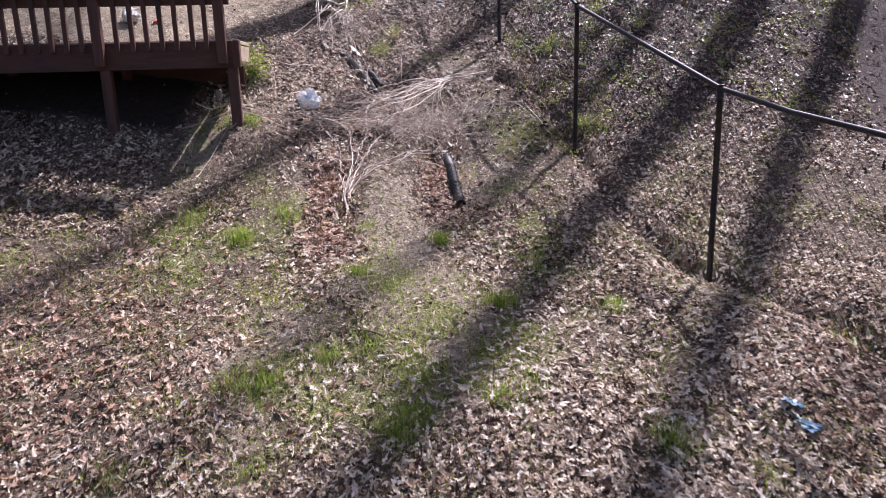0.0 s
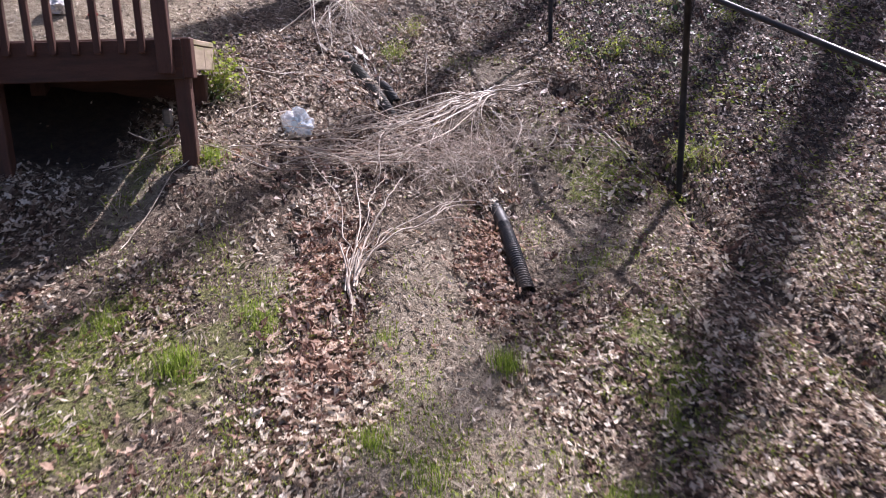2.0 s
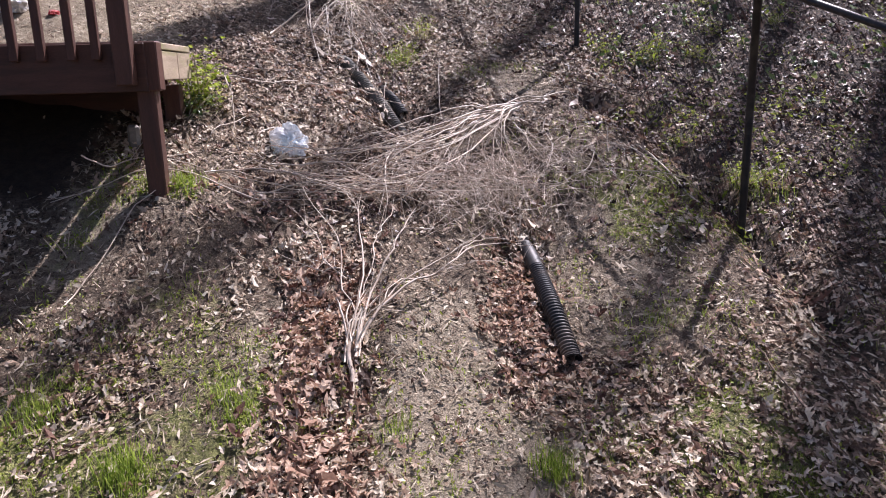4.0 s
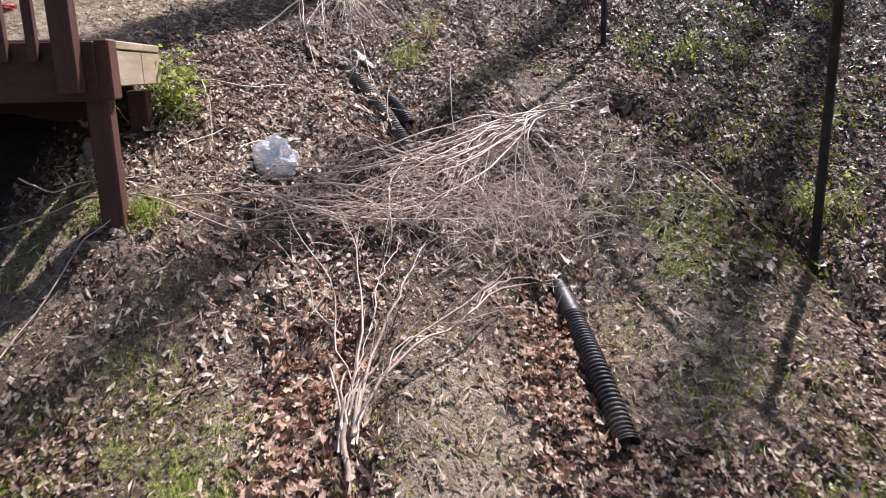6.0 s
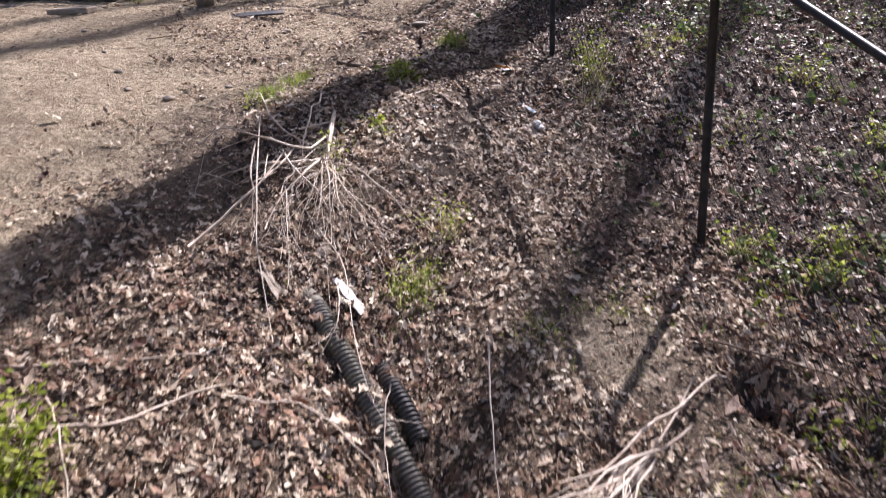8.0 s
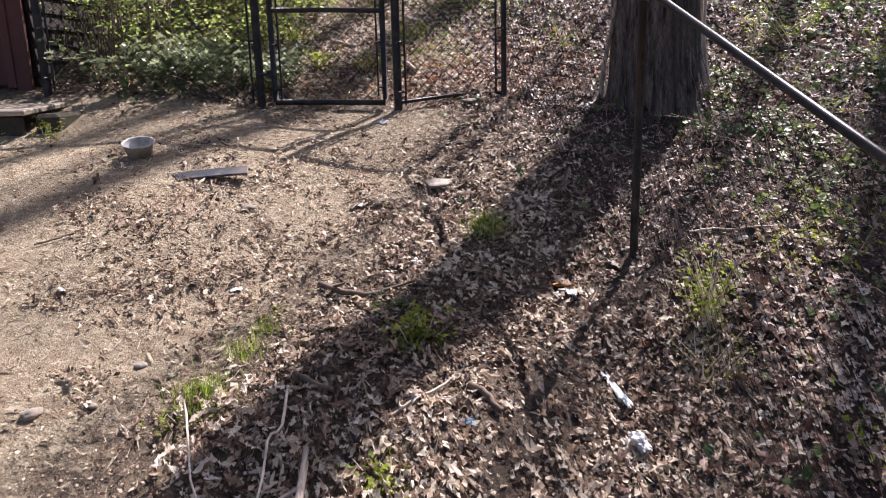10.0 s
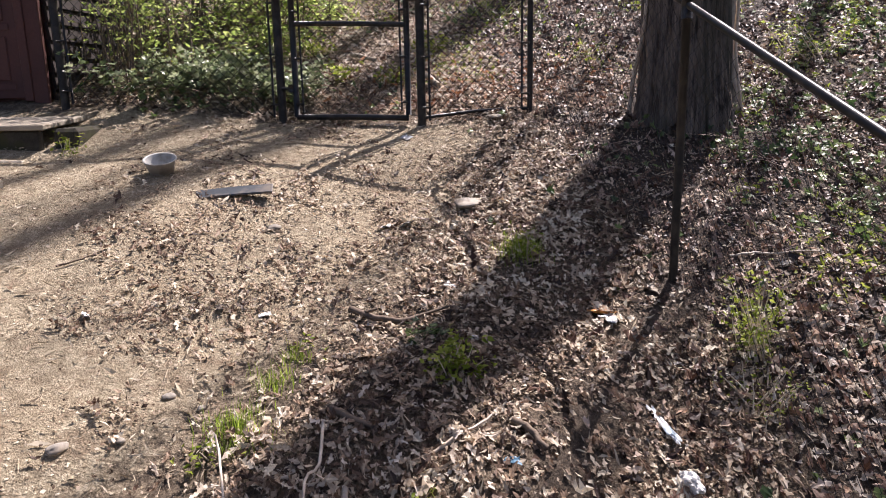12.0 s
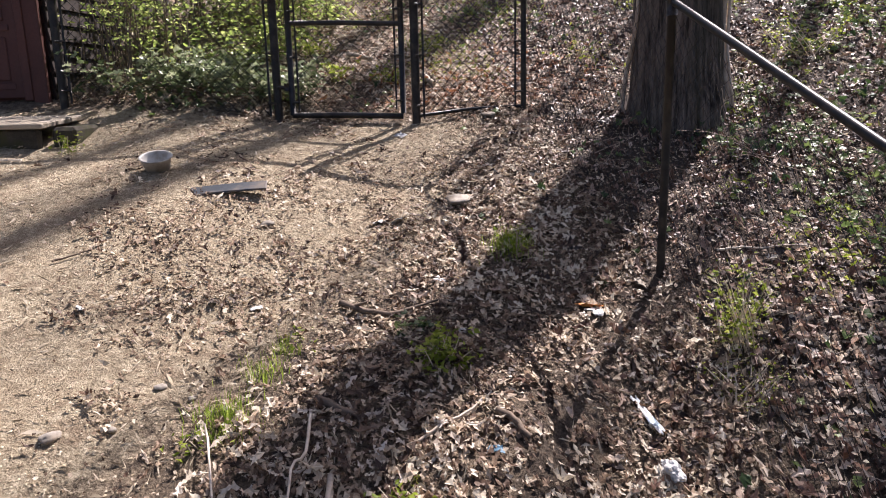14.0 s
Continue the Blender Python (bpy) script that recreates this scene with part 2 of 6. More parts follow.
def film_material():
    m, nt, b = nodes_of("plastic_film")
    v = coords(nt)
    col = ramp(nt, noise_fac(nt, v, 9.0, 3.0), [(0.45, (0.86, 0.86, 0.86)), (0.68, (0.58, 0.72, 0.83))])
    nt.links.new(col, b.inputs["Base Color"])
    b.inputs["Roughness"].default_value = 0.3
    bump(nt, b, noise_fac(nt, v, 30.0, 4.0), 0.5, 0.01)
    t = nt.nodes.new("ShaderNodeBsdfTranslucent")
    nt.links.new(col, t.inputs["Color"])
    mix = nt.nodes.new("ShaderNodeMixShader")
    mix.inputs[0].default_value = 0.45
    nt.links.new(b.outputs[0], mix.inputs[1])
    nt.links.new(t.outputs[0], mix.inputs[2])
    nt.links.new(mix.outputs[0], nt.nodes["Material Output"].inputs["Surface"])
    return m


FILM = film_material()

# ---- mesh helpers ----
rng = np.random.default_rng(7)


def link(name, mesh, material, parent=None, label=""):
    ob = new(name, mesh)
    if material:
        mesh.materials.clear()
        mesh.materials.append(material)
    if parent:
        ob.parent = parent
        ob.matrix_parent_inverse = Matrix.Identity(4)
    return tagged(ob, label) if label else ob


def part(name, bm, material, parent, label=""):
    """A bmesh as one mesh object under a thing or a part."""
    me = bpy.data.meshes.new(name)
    bm.to_mesh(me)
    bm.free()
    return link(name, me, material, parent, label)


def thing(name, x, y, z, label, category, group="", turn=0.0):
    ob = new(name)
    ob.matrix_world = pose(x, y, z, 0, 0, turn)
    return tagged(ob, label, category, group)


def fast_mesh(name, verts, tris, smooth=False):
    """A mesh of triangles from arrays."""
    me = bpy.data.meshes.new(name)
    n = len(tris)
    me.vertices.add(len(verts))
    me.vertices.foreach_set("co", np.ascontiguousarray(verts, dtype=np.float32).ravel())
    me.loops.add(3 * n)
    me.loops.foreach_set("vertex_index", np.ascontiguousarray(tris, dtype=np.int32).ravel())
    me.polygons.add(n)
    me.polygons.foreach_set("loop_start", np.arange(0, 3 * n, 3, dtype=np.int32))
    me.polygons.foreach_set("use_smooth", np.full(n, smooth))
    me.update(calc_edges=True)
    return me


def tube_arrays(points, radii, sides=6):
    p = np.asarray(points, float)
    r = np.broadcast_to(np.asarray(radii, float), (len(p),))
    d = np.gradient(p, axis=0)
    d /= np.linalg.norm(d, axis=1)[:, None] + 1e-9
    ref = np.where(np.abs(d[:, 2:3]) > 0.9, np.array([[1.0, 0, 0]]), np.array([[0, 0, 1.0]]))
    u = np.cross(d, ref)
    u /= np.linalg.norm(u, axis=1)[:, None] + 1e-9
    w = np.cross(d, u)
    a = np.linspace(0, 2 * np.pi, sides, endpoint=False)
    v = (p[:, None] + r[:, None, None] * (np.cos(a)[None, :, None] * u[:, None] + np.sin(a)[None, :, None] * w[:, None])).reshape(-1, 3)
    i, j = np.meshgrid(np.arange(len(p) - 1), np.arange(sides), indexing="ij")
    k = (j + 1) % sides
    q = np.stack([i * sides + j, i * sides + k, (i + 1) * sides + k, (i + 1) * sides + j], -1).reshape(-1, 4)
    t = np.concatenate([q[:, [0, 1, 2]], q[:, [0, 2, 3]]])
    cap = [(0, m, m + 1) for m in range(1, sides - 1)]
    last = (len(p) - 1) * sides
    cap += [(last, last + m + 1, last + m) for m in range(1, sides - 1)]
    return v, np.concatenate([t, np.array(cap)])


def joined(arrays):
    vs, ts, n = [], [], 0
    for v, t in arrays:
        vs.append(v)
        ts.append(t + n)
        n += len(v)
    return np.concatenate(vs), np.concatenate(ts)


def tube(name, points, radii, material, parent, sides=8, label=""):
    return link(name, fast_mesh(name, *tube_arrays(points, radii, sides), smooth=True), material, parent, label)


def box_bm(sx, sy, sz, bevel=0.004, at=(0, 0, 0), turn=(0, 0, 0)):
    bm = bmesh.new()
    bmesh.ops.create_cube(bm, size=1)
    bmesh.ops.scale(bm, vec=(sx, sy, sz), verts=bm.verts)
    if bevel:
        bmesh.ops.bevel(bm, geom=bm.edges[:], offset=bevel, segments=1, affect="EDGES")
    bmesh.ops.transform(bm, matrix=pose(*at, *turn), verts=bm.verts)
    return bm


# ---- the lie of the land ----
PROFILE = np.array([(-120, -30), (-40, -11.5), (-6, -2.55), (0, -0.62), (3.6, 0.50), (5, 0.82), (6, 1.18), (7, 1.62), (8, 2.03), (9, 2.50), (10, 2.92),
                    (11, 3.29), (12.3, 3.71), (15, 4.85), (25, 9.6), (60, 26), (150, 50)])
# mounds and hollows: x, y, width, height
SWELLS = [(-1.63, 6.1, 0.35, 0.10), (-0.62, 7.45, 0.30, -0.10), (0.04, 6.15, 0.30, -0.09), (1.75, 4.6, 0.5, -0.11), (-0.7, 9.5, 0.6, 0.09), (-2.2, 11.0, 0.7, 0.07),
          (-0.5, 4.2, 0.35, 0.06), (-0.9, 5.6, 0.22, -0.07), (-0.68, 5.15, 0.22, -0.06), (0.55, 6.9, 0.45, 0.07), (0.95, 7.46, 0.12, -0.07), (1.1, 6.95, 0.13, -0.10), (0.98, 7.58, 0.10, -0.04),
          (0.62, 7.66, 0.08, -0.09), (0.8, 7.68, 0.09, -0.03), (-0.62, 7.28, 0.14, -0.10), (1.12, 6.6, 0.12, -0.08), (-0.24, 12.3, 0.6, 0.05), (0.75, 12.2, 0.8, -0.02)]
SWELLS += [(x, y, 0.42, h) for x, y, h in (
    (0.43, 4.43, -0.048), (-1.62, 4.1, -0.035), (-1.25, 4.91, 0.03), (1.73, 4.6, -0.032), (-0.68, 5.34, 0.047), (0.12, 5.45, -0.045), (0.04, 6.2, -0.044), (1.19, 6.47, -0.025),
    (-1.2, 6.8, -0.051), (-1.02, 7.94, -0.045), (-0.65, 7.52, -0.04), (-0.66, 8.1, -0.044), (-0.1, 7.7, 0.078), (0.84, 8.2, 0.022), (1.67, 8.08, -0.045), (-1.46, 9.35, 0.033),
    (-0.76, 9.5, 0.03), (0.01, 9.41, -0.031), (0.24, 10.47, -0.02), (1.15, 10.3, 0.065), (-1.93, 12.33, -0.034), (-0.99, 12.28, -0.046))]


def vnoise(x, y, seed=0.0):
    """Smooth value noise, 0 to 1, about one lump a unit."""
    xi, yi = np.floor(x), np.floor(y)
    fx, fy = x - xi, y - yi
    fx, fy = fx * fx * (3 - 2 * fx), fy * fy * (3 - 2 * fy)

    def h(a, b):
        s = np.sin(a * 127.1 + b * 311.7 + seed * 74.7) * 43758.5453
        return s - np.floor(s)

    return (h(xi, yi) * (1 - fx) + h(xi + 1, yi) * fx) * (1 - fy) + (h(xi, yi + 1) * (1 - fx) + h(xi + 1, yi + 1) * fx) * fy


# the channel that rain has cut along the foot of the fence
GULLY = [(0.62, 7.72), (0.85, 7.35), (1.08, 6.75), (1.20, 6.3), (1.25, 5.6), (1.40, 5.05), (1.74, 4.48), (2.02, 3.9), (2.4, 3.2), (2.9, 2.3)]


def gully(x, y):
    """1 on the channel's line, falling off to its banks."""
    d2 = np.full(np.shape(x), 9.0)
    for (ax, ay), (bx, by) in zip(GULLY, GULLY[1:]):
        ux, uy = bx - ax, by - ay
        k = np.clip(((x - ax) * ux + (y - ay) * uy) / (ux * ux + uy * uy), 0, 1)
        d2 = np.minimum(d2, (x - ax - k * ux) ** 2 + (y - ay - k * uy) ** 2)
    return np.exp(-d2 / (0.10 * (0.6 + 0.8 * vnoise(x * 2.3, y * 2.3, 71))) ** 2)


def gz(x, y, fine=True):
    x, y = np.asarray(x, float), np.asarray(y, float)
    xc = np.clip(x, -5, 5)
    z = sum(np.interp(y + d, PROFILE[:, 0], PROFILE[:, 1]) for d in (-0.6, -0.3, 0, 0.3, 0.6)) / 5
    z = z + xc * (-0.13 * np.exp(-((y - 7.7) / 2.3) ** 2) + 0.07 * np.clip((y - 10.5) / 3, 0, 1.5) * (xc > 0)) + 0.022 * np.minimum(xc * xc, 9) * np.exp(-((y - 8) / 5) ** 2)
    for sx, sy, w, h in SWELLS:
        z = z + h * np.exp(-((x - sx) ** 2 + (y - sy) ** 2) / (w * w))
    if fine:
        z = z - 0.08 * gully(x, y) * (0.45 + 0.8 * vnoise(x * 1.9, y * 1.9, 72))
        z = z + 0.05 * (vnoise(x * 1.3, y * 1.3, 1) - 0.5) + (0.03 * (vnoise(x * 4, y * 4, 2) - 0.5) + 0.018 * (vnoise(x * 11, y * 11, 3) - 0.5)) * (1 - 0.6 * bare(x, y))
    return z


def g(x, y):
    return float(gz(x, y))


def blob(x, y, cx, cy, rx, ry):
    return np.exp(-(((x - cx) / rx) ** 2 + ((y - cy) / ry) ** 2))


def bare(x, y):
    """The trodden clay yard in front of the shed."""
    edge = -1.52 + (y - 8.9) * np.where(y < 8.9, 0.2, 0.42) + 0.5 * (vnoise(x * 1.1, y * 1.1, 11) - 0.5)
    return np.clip((edge - x) / 0.7, 0, 1) * np.clip((y - 6.95) / 0.4, 0, 1) * np.clip((12.35 - y) / 0.2, 0, 1)


def pale_lit_soil(x, y):
    p = 0.58 * blob(x, y, -0.15, 4.6, 0.45, 1.2) + 0.3 * blob(x, y, 0.6, 6.6, 0.55, 0.9) + 0.2 * blob(x, y, -1.4, 5.0, 0.6, 0.7) + 0.5 * blob(x, y, -1.6, 6.4, 0.25, 0.5)
    # first blob paints the sunlit wedge beside the deck into the soil
    p = p + 0.8 * blob(x, y, -1.95, 6.05, 0.16, 0.4) + 0.45 * blob(x, y, 0.1, 3.5, 0.5, 0.8) + 0.55 * blob(x, y, -0.9, 3.4, 0.35, 0.9) + 0.5 * blob(x, y, 0.2, 7.9, 0.4, 0.4) + 0.8 * blob(x, y, 1.45, 4.3, 0.14, 0.22) + 0.5 * blob(x, y, -1.1, 3.6, 0.3, 0.25)
    p = p + 0.85 * blob(x, y, -0.36 + 0.2 * (vnoise(x * 3, y * 3, 94) - 0.5), 5.15, 0.20, 0.65) + 0.5 * blob(x, y, -1.06, 5.4, 0.10, 0.40) + 0.3 * blob(x, y, 0.45, 5.9, 0.35, 0.5) + 0.4 * blob(x, y, -1.0, 3.7, 0.35, 0.25)
    return np.clip(1.35 * p, 0, 1) * (0.7 + 0.3 * np.clip(vnoise(x * 2.6, y * 2.6, 17) * 2.4 - 0.6, 0, 1))


def moss(x, y):
    m = 0.7 * blob(x, y, -1.95, 6.05, 0.12, 0.35) + 1.5 * blob(x, y, -1.48, 4.95, 0.42, 0.65) + 1.5 * blob(x, y, 0.62, 5.02, 0.17, 0.22) + 0.6 * blob(x, y, 0.7, 4.9, 0.4, 0.6) + 0.8 * blob(x, y, 0.6, 6.5, 0.5, 0.7) + 0.35 * blob(x, y, 0.3, 4.1, 0.6, 0.7) + 0.8 * blob(x, y, -0.7, 3.4, 0.6, 0.5)
    m = m + 0.5 * blob(x, y, 1.9, 4.6, 0.7, 1.2) + 0.5 * blob(x, y, -0.2, 8.1, 0.5, 0.4)
    m = m + 0.55 * np.clip(vnoise(x * 1.8, y * 1.8, 81) * 2.4 - 1.1, 0, 1) * np.clip((5.2 - y) / 0.5, 0, 1)
    return np.clip(m * (0.15 + 0.9 * vnoise(x * 3, y * 3, 5) + 0.9 * (vnoise(x * 8, y * 8, 6) - 0.5)), 0, 1)


def deck_shade(x, y):
    # ground below the deck: kept free of leaves, its shade put into the colour
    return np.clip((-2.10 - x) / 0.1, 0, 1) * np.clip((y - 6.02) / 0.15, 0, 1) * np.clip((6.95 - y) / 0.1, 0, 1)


# where the wind has left leaves together on the clay
CLUMPS = [(-2.11, 10.5, 0.16), (-1.83, 10.39, 0.2), (-1.94, 10.03, 0.18), (-1.64, 10.17, 0.16), (-1.56, 11.13, 0.18), (-1.27, 11.42, 0.2), (-1.19, 10.22, 0.22), (-1.57, 9.91, 0.17), (-2.19, 9.89, 0.12), (-2.32, 10.62, 0.14),
          (-0.96, 10.75, 0.25), (-0.89, 10.4, 0.25), (-1.48, 10.5, 0.2), (-1.2, 11.0, 0.2), (-0.6, 11.5, 0.3), (-1.9, 9.4, 0.12)]
DIRT_SHADOW = [(0.24, 10.41), (-0.06, 9.99), (-0.29, 9.63), (-0.42, 9.28), (-0.52, 8.9)]


def dirt_shadow(x, y):
    """The strip of bare dark soil below the fence post, cast shadow painted in."""
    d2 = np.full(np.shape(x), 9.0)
    for (ax, ay), (bx, by) in zip(DIRT_SHADOW, DIRT_SHADOW[1:]):
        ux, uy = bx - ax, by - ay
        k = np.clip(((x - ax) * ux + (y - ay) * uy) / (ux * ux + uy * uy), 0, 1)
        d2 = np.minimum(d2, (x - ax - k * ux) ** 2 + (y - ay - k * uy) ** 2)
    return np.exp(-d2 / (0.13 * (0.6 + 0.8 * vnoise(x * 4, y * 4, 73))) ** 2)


def leaf_cover(x, y):
    """How thick dry leaves lie, 0 to 1."""
    c = 0.46 + 0.75 * (vnoise(x * 1.6, y * 1.6, 21) - 0.5) + 0.7 * (vnoise(x * 4.3, y * 4.3, 22) - 0.5) + 0.35 * blob(x, y, 0.5, 2.6, 2.5, 1.0)
    b = bare(x, y)
    patch = np.clip((0.40 * vnoise(x * 1.5 + 3, y * 1.5, 8) + 0.35 * vnoise(x * 3.6, y * 3.6, 18) + 0.25 * vnoise(x * 8.5, y * 8.5, 19) - 0.52) * 9.0, 0, 1) * 0.9
    clump = sum(blob(x, y, cx, cy, cr, cr * 0.8) for cx, cy, cr in CLUMPS) * np.clip((0.6 * vnoise(x * 6.5, y * 6.5, 28) + 0.4 * vnoise(x * 15, y * 15, 29) - 0.38) * 6, 0, 1)
    patch = np.maximum(0.5 * patch, np.clip(1.3 * clump, 0, 1))
    c = c * (1 - b) + b * (0.012 + 0.85 * patch * np.clip((x + 3.2) / 1.2, 0.1, 1))
    c = c * (1 - 0.75 * blob(x, y, -1.06, 5.25, 0.10, 0.55)) * (1 - 0.7 * blob(x, y, 0.62, 5.0, 0.17, 0.22)) * (1 - 0.85 * np.clip(pale_lit_soil(x, y), 0, 1)) * (1 - 0.5 * np.clip(moss(x, y) * 1.3, 0, 1))
    c = c * (1 - 0.97 * deck_shade(x, y)) * (1 - 0.4 * blob(x, y, -1.5, 4.6, 0.6, 0.5))
    for px, py, rx, ry in ((-0.86, 5.75, 0.15, 0.4), (-0.77, 5.15, 0.14, 0.45), (-0.80, 4.65, 0.15, 0.35), (0.35, 4.75, 0.2, 0.25), (0.3, 5.2, 0.2, 0.3), (1.0, 4.9, 0.3, 0.45), (-1.62, 5.05, 0.2, 0.3), (-1.05, 7.2, 0.55, 0.7), (-1.2, 7.8, 0.5, 0.4), (-0.6, 8.0, 0.5, 0.5), (0.0, 5.5, 0.14, 0.5), (1.9, 6.5, 0.6, 3.0), (-0.45, 10.2, 0.5, 0.9), (-0.9, 9.4, 0.4, 0.5), (-0.1, 11.3, 0.35, 0.8)):
        c = c + 0.6 * blob(x, y, px, py, rx, ry)
    # leaves lie in drifts with thinly strewn ground between
    s = np.clip((c - 0.26) / 0.36, 0, 1)
    return np.where(b > 0.3, np.clip(c, 0, 1), 0.10 + 0.9 * s * s * (3 - 2 * s))


def steps(lo, hi, near_lo, near_hi, fine):
    a = np.arange(near_lo, near_hi + 1e-6, fine)
    up = near_hi + np.cumsum(fine * 1.25 ** np.arange(1, 40))
    dn = near_lo - np.cumsum(fine * 1.25 ** np.arange(1, 40))
    return np.concatenate([[lo], dn[dn > lo][::-1], a, up[up < hi], [hi]])


def beyond_fence(x, y):
    return np.clip((x - (1.74 - (y - 4.6) * 0.2565)) / 0.25 + 0.4, 0, 1) * np.clip((y - 5.2) / 2.0, 0, 1)


def build_ground():
    xs, ys = steps(-160, 160, -5.5, 5.5, 0.04), steps(-110, 160, 1.8, 15.5, 0.04)
    X, Y = np.meshgrid(xs, ys)
    Z = gz(X, Y)
    v = np.stack([X, Y, Z], -1).reshape(-1, 3)
    nx = len(xs)
    i, j = np.meshgrid(np.arange(len(ys) - 1), np.arange(nx - 1), indexing="ij")
    a = (i * nx + j).ravel()
    t = np.concatenate([np.stack([a, a + 1, a + nx + 1], -1), np.stack([a, a + nx + 1, a + nx], -1)])
    me = fast_mesh("ground", v, t, True)
    zone = me.color_attributes.new("zone", "FLOAT_COLOR", "POINT")
    x, y = v[:, 0], v[:, 1]
    # alpha darkens woodland soil and channel, and paints shade below deck and post
    zone.data.foreach_set("color", np.stack([bare(x, y), moss(x, y), pale_lit_soil(x, y), np.clip(beyond_fence(x, y) + 0.6 * dirt_shadow(x, y) + 0.9 * gully(x, y) + deck_shade(x, y), 0, 1)], -1).astype(np.float32).ravel())
    return tagged(link("ground", me, SOIL), "sloping yard of brown soil, trodden clay and moss", "ground", kind="structure")


build_ground()

# ---- fallen leaves and crumbs ----


def leaf_template(lobes, mid=(-0.5, -0.2, 0.05, 0.25, 0.5)):
    v = [(m, 0.0) for m in mid] + [(x, w) for x, w in lobes] + [(x, -w) for x, w in lobes]
    f = []
    for o, flip in ((5, False), (10, True)):
        tri = [(0, o, 1), (o, o + 1, 1), (o + 1, o + 2, 1), (o + 2, 2, 1), (o + 2, o + 3, 2), (o + 3, 3, 2), (o + 3, o + 4, 3), (o + 4, 4, 3)]
        f += [t[::-1] for t in tri] if flip else tri
    return np.array(v), np.array(f)


def plain_template(width, at):
    """A leaf of eight triangles with one broad place."""
    v = np.array([(-0.5, 0), (-0.05, 0), (0.5, 0), (at - 0.2, width * 0.7), (at, width), (at + 0.25, width * 0.55), (at - 0.2, -width * 0.7), (at, -width), (at + 0.25, -width * 0.55)])
    return v, np.array([(0, 1, 3), (3, 1, 4), (4, 1, 5), (5, 1, 2), (0, 6, 1), (6, 7, 1), (7, 8, 1), (8, 2, 1)])


CHIP = (np.array([(-0.5, 0.0), (0.0, 0.2), (0.5, 0.05), (0.05, -0.22)]), np.array([(0, 3, 1), (1, 3, 2)]))
SHRED = (np.array([(-0.5, -0.14), (-0.2, 0.30), (0.5, 0.16), (0.12, -0.30)]), np.array([(0, 3, 1), (1, 3, 2)]))
STRAW = (np.array([(-0.5, -0.025), (-0.1, 0.04), (0.5, 0.02), (0.1, -0.035)]), np.array([(0, 3, 1), (1, 3, 2)]))
ROUND = plain_template(0.3, 0.05)
LONG = plain_template(0.17, 0.0)
TORN = (np.array([(0.0, 0.0), (-0.5, 0.05), (-0.22, 0.27), (0.0, 0.12), (0.28, 0.25), (0.5, -0.05), (0.16, -0.13), (-0.08, -0.28)]), np.array([(0, 2, 1), (0, 3, 2), (0, 4, 3), (0, 5, 4), (0, 6, 5), (0, 7, 6), (0, 1, 7)]))
MAPLE = leaf_template(((-0.42, 0.38), (-0.16, 0.26), (0.02, 0.55), (0.16, 0.2), (0.3, 0.24)))


def oak_template():
    """A lobed leaf, broader towards its tip, with deep bays."""
    side = ((-0.27, 0.15), (-0.17, 0.05), (-0.02, 0.23), (0.09, 0.075), (0.23, 0.22), (0.31, 0.09))
    v = [(-0.5, 0.0), (-0.08, 0.0), (0.2, 0.0), (0.5, 0.0)] + list(side) + [(x + 0.03, -w * 0.92) for x, w in side]
    f = []
    for o, flip in ((4, False), (10, True)):
        tri = [(0, o, o + 1), (o + 1, o + 2, o + 3), (o + 3, o + 4, o + 5), (0, o + 1, 1), (o + 1, o + 3, 1), (o + 3, 2, 1), (o + 3, o + 5, 2), (o + 5, 3, 2)]
        f += [t if flip else t[::-1] for t in tri]
    return np.array(v), np.array(f)


OAK = oak_template()
SLIM_OAK = (OAK[0] * np.array([1.0, 0.72]) + np.array([0.0, 0.05]) * np.sin(OAK[0][:, :1] * 4.0), OAK[1])


def scatter(template, pos, size, yaw, tilt, tilt_dir, curl, fold, normal):
    """Leaves of one outline at many places, curled and tilted, as arrays."""
    tv, tf = template
    n = len(pos)
    lx, ly = tv[:, 0][None] * size[:, None], tv[:, 1][None] * size[:, None]
    lz = curl[:, None] * (lx / size[:, None]) ** 2 * size[:, None] + 2.4 * fold[:, None] * np.abs(ly) ** 1.5 / size[:, None] ** 0.5
    lz = lz + (0.35 * curl - 0.5 * fold)[:, None] * lx * ly / size[:, None]
    c, s = np.cos(yaw)[:, None], np.sin(yaw)[:, None]
    px, py = lx * c - ly * s, lx * s + ly * c
    ax = np.stack([np.cos(tilt_dir), np.sin(tilt_dir), np.zeros(n)], -1)
    q = np.stack([px, py, lz], -1) + rng.normal(0, 1, (n, len(tv), 3)) * (size[:, None, None] * np.array([0.045, 0.045, 0.055]))
    ct, st = np.cos(tilt)[:, None, None], np.sin(tilt)[:, None, None]
    a = np.broadcast_to(ax[:, None], q.shape)
    q = q * ct + np.cross(a, q) * st + a * (q * a).sum(-1, keepdims=True) * (1 - ct)
    q[..., 2] += q[..., 0] * normal[:, 0:1] + q[..., 1] * normal[:, 1:2]
    v = (q + pos[:, None]).reshape(-1, 3)
    f = (tf[None] + (np.arange(n) * len(tv))[:, None, None]).reshape(-1, 3)
    return v, f


def slope_of(x, y):
    e = 0.06
    return np.stack([(gz(x + e, y) - gz(x - e, y)) / (2 * e), (gz(x, y + e) - gz(x, y - e)) / (2 * e)], -1)


def free_ground(x, y):
    """Not inside the shed, the step or the big trunk."""
    return ~((x < -3.5) & (y > 12.35)) & ~((x < -2.9) & (y > 11.65) & (y < 12.35)) & (np.hypot(x - 0.77, y - 12.25) > 0.34)


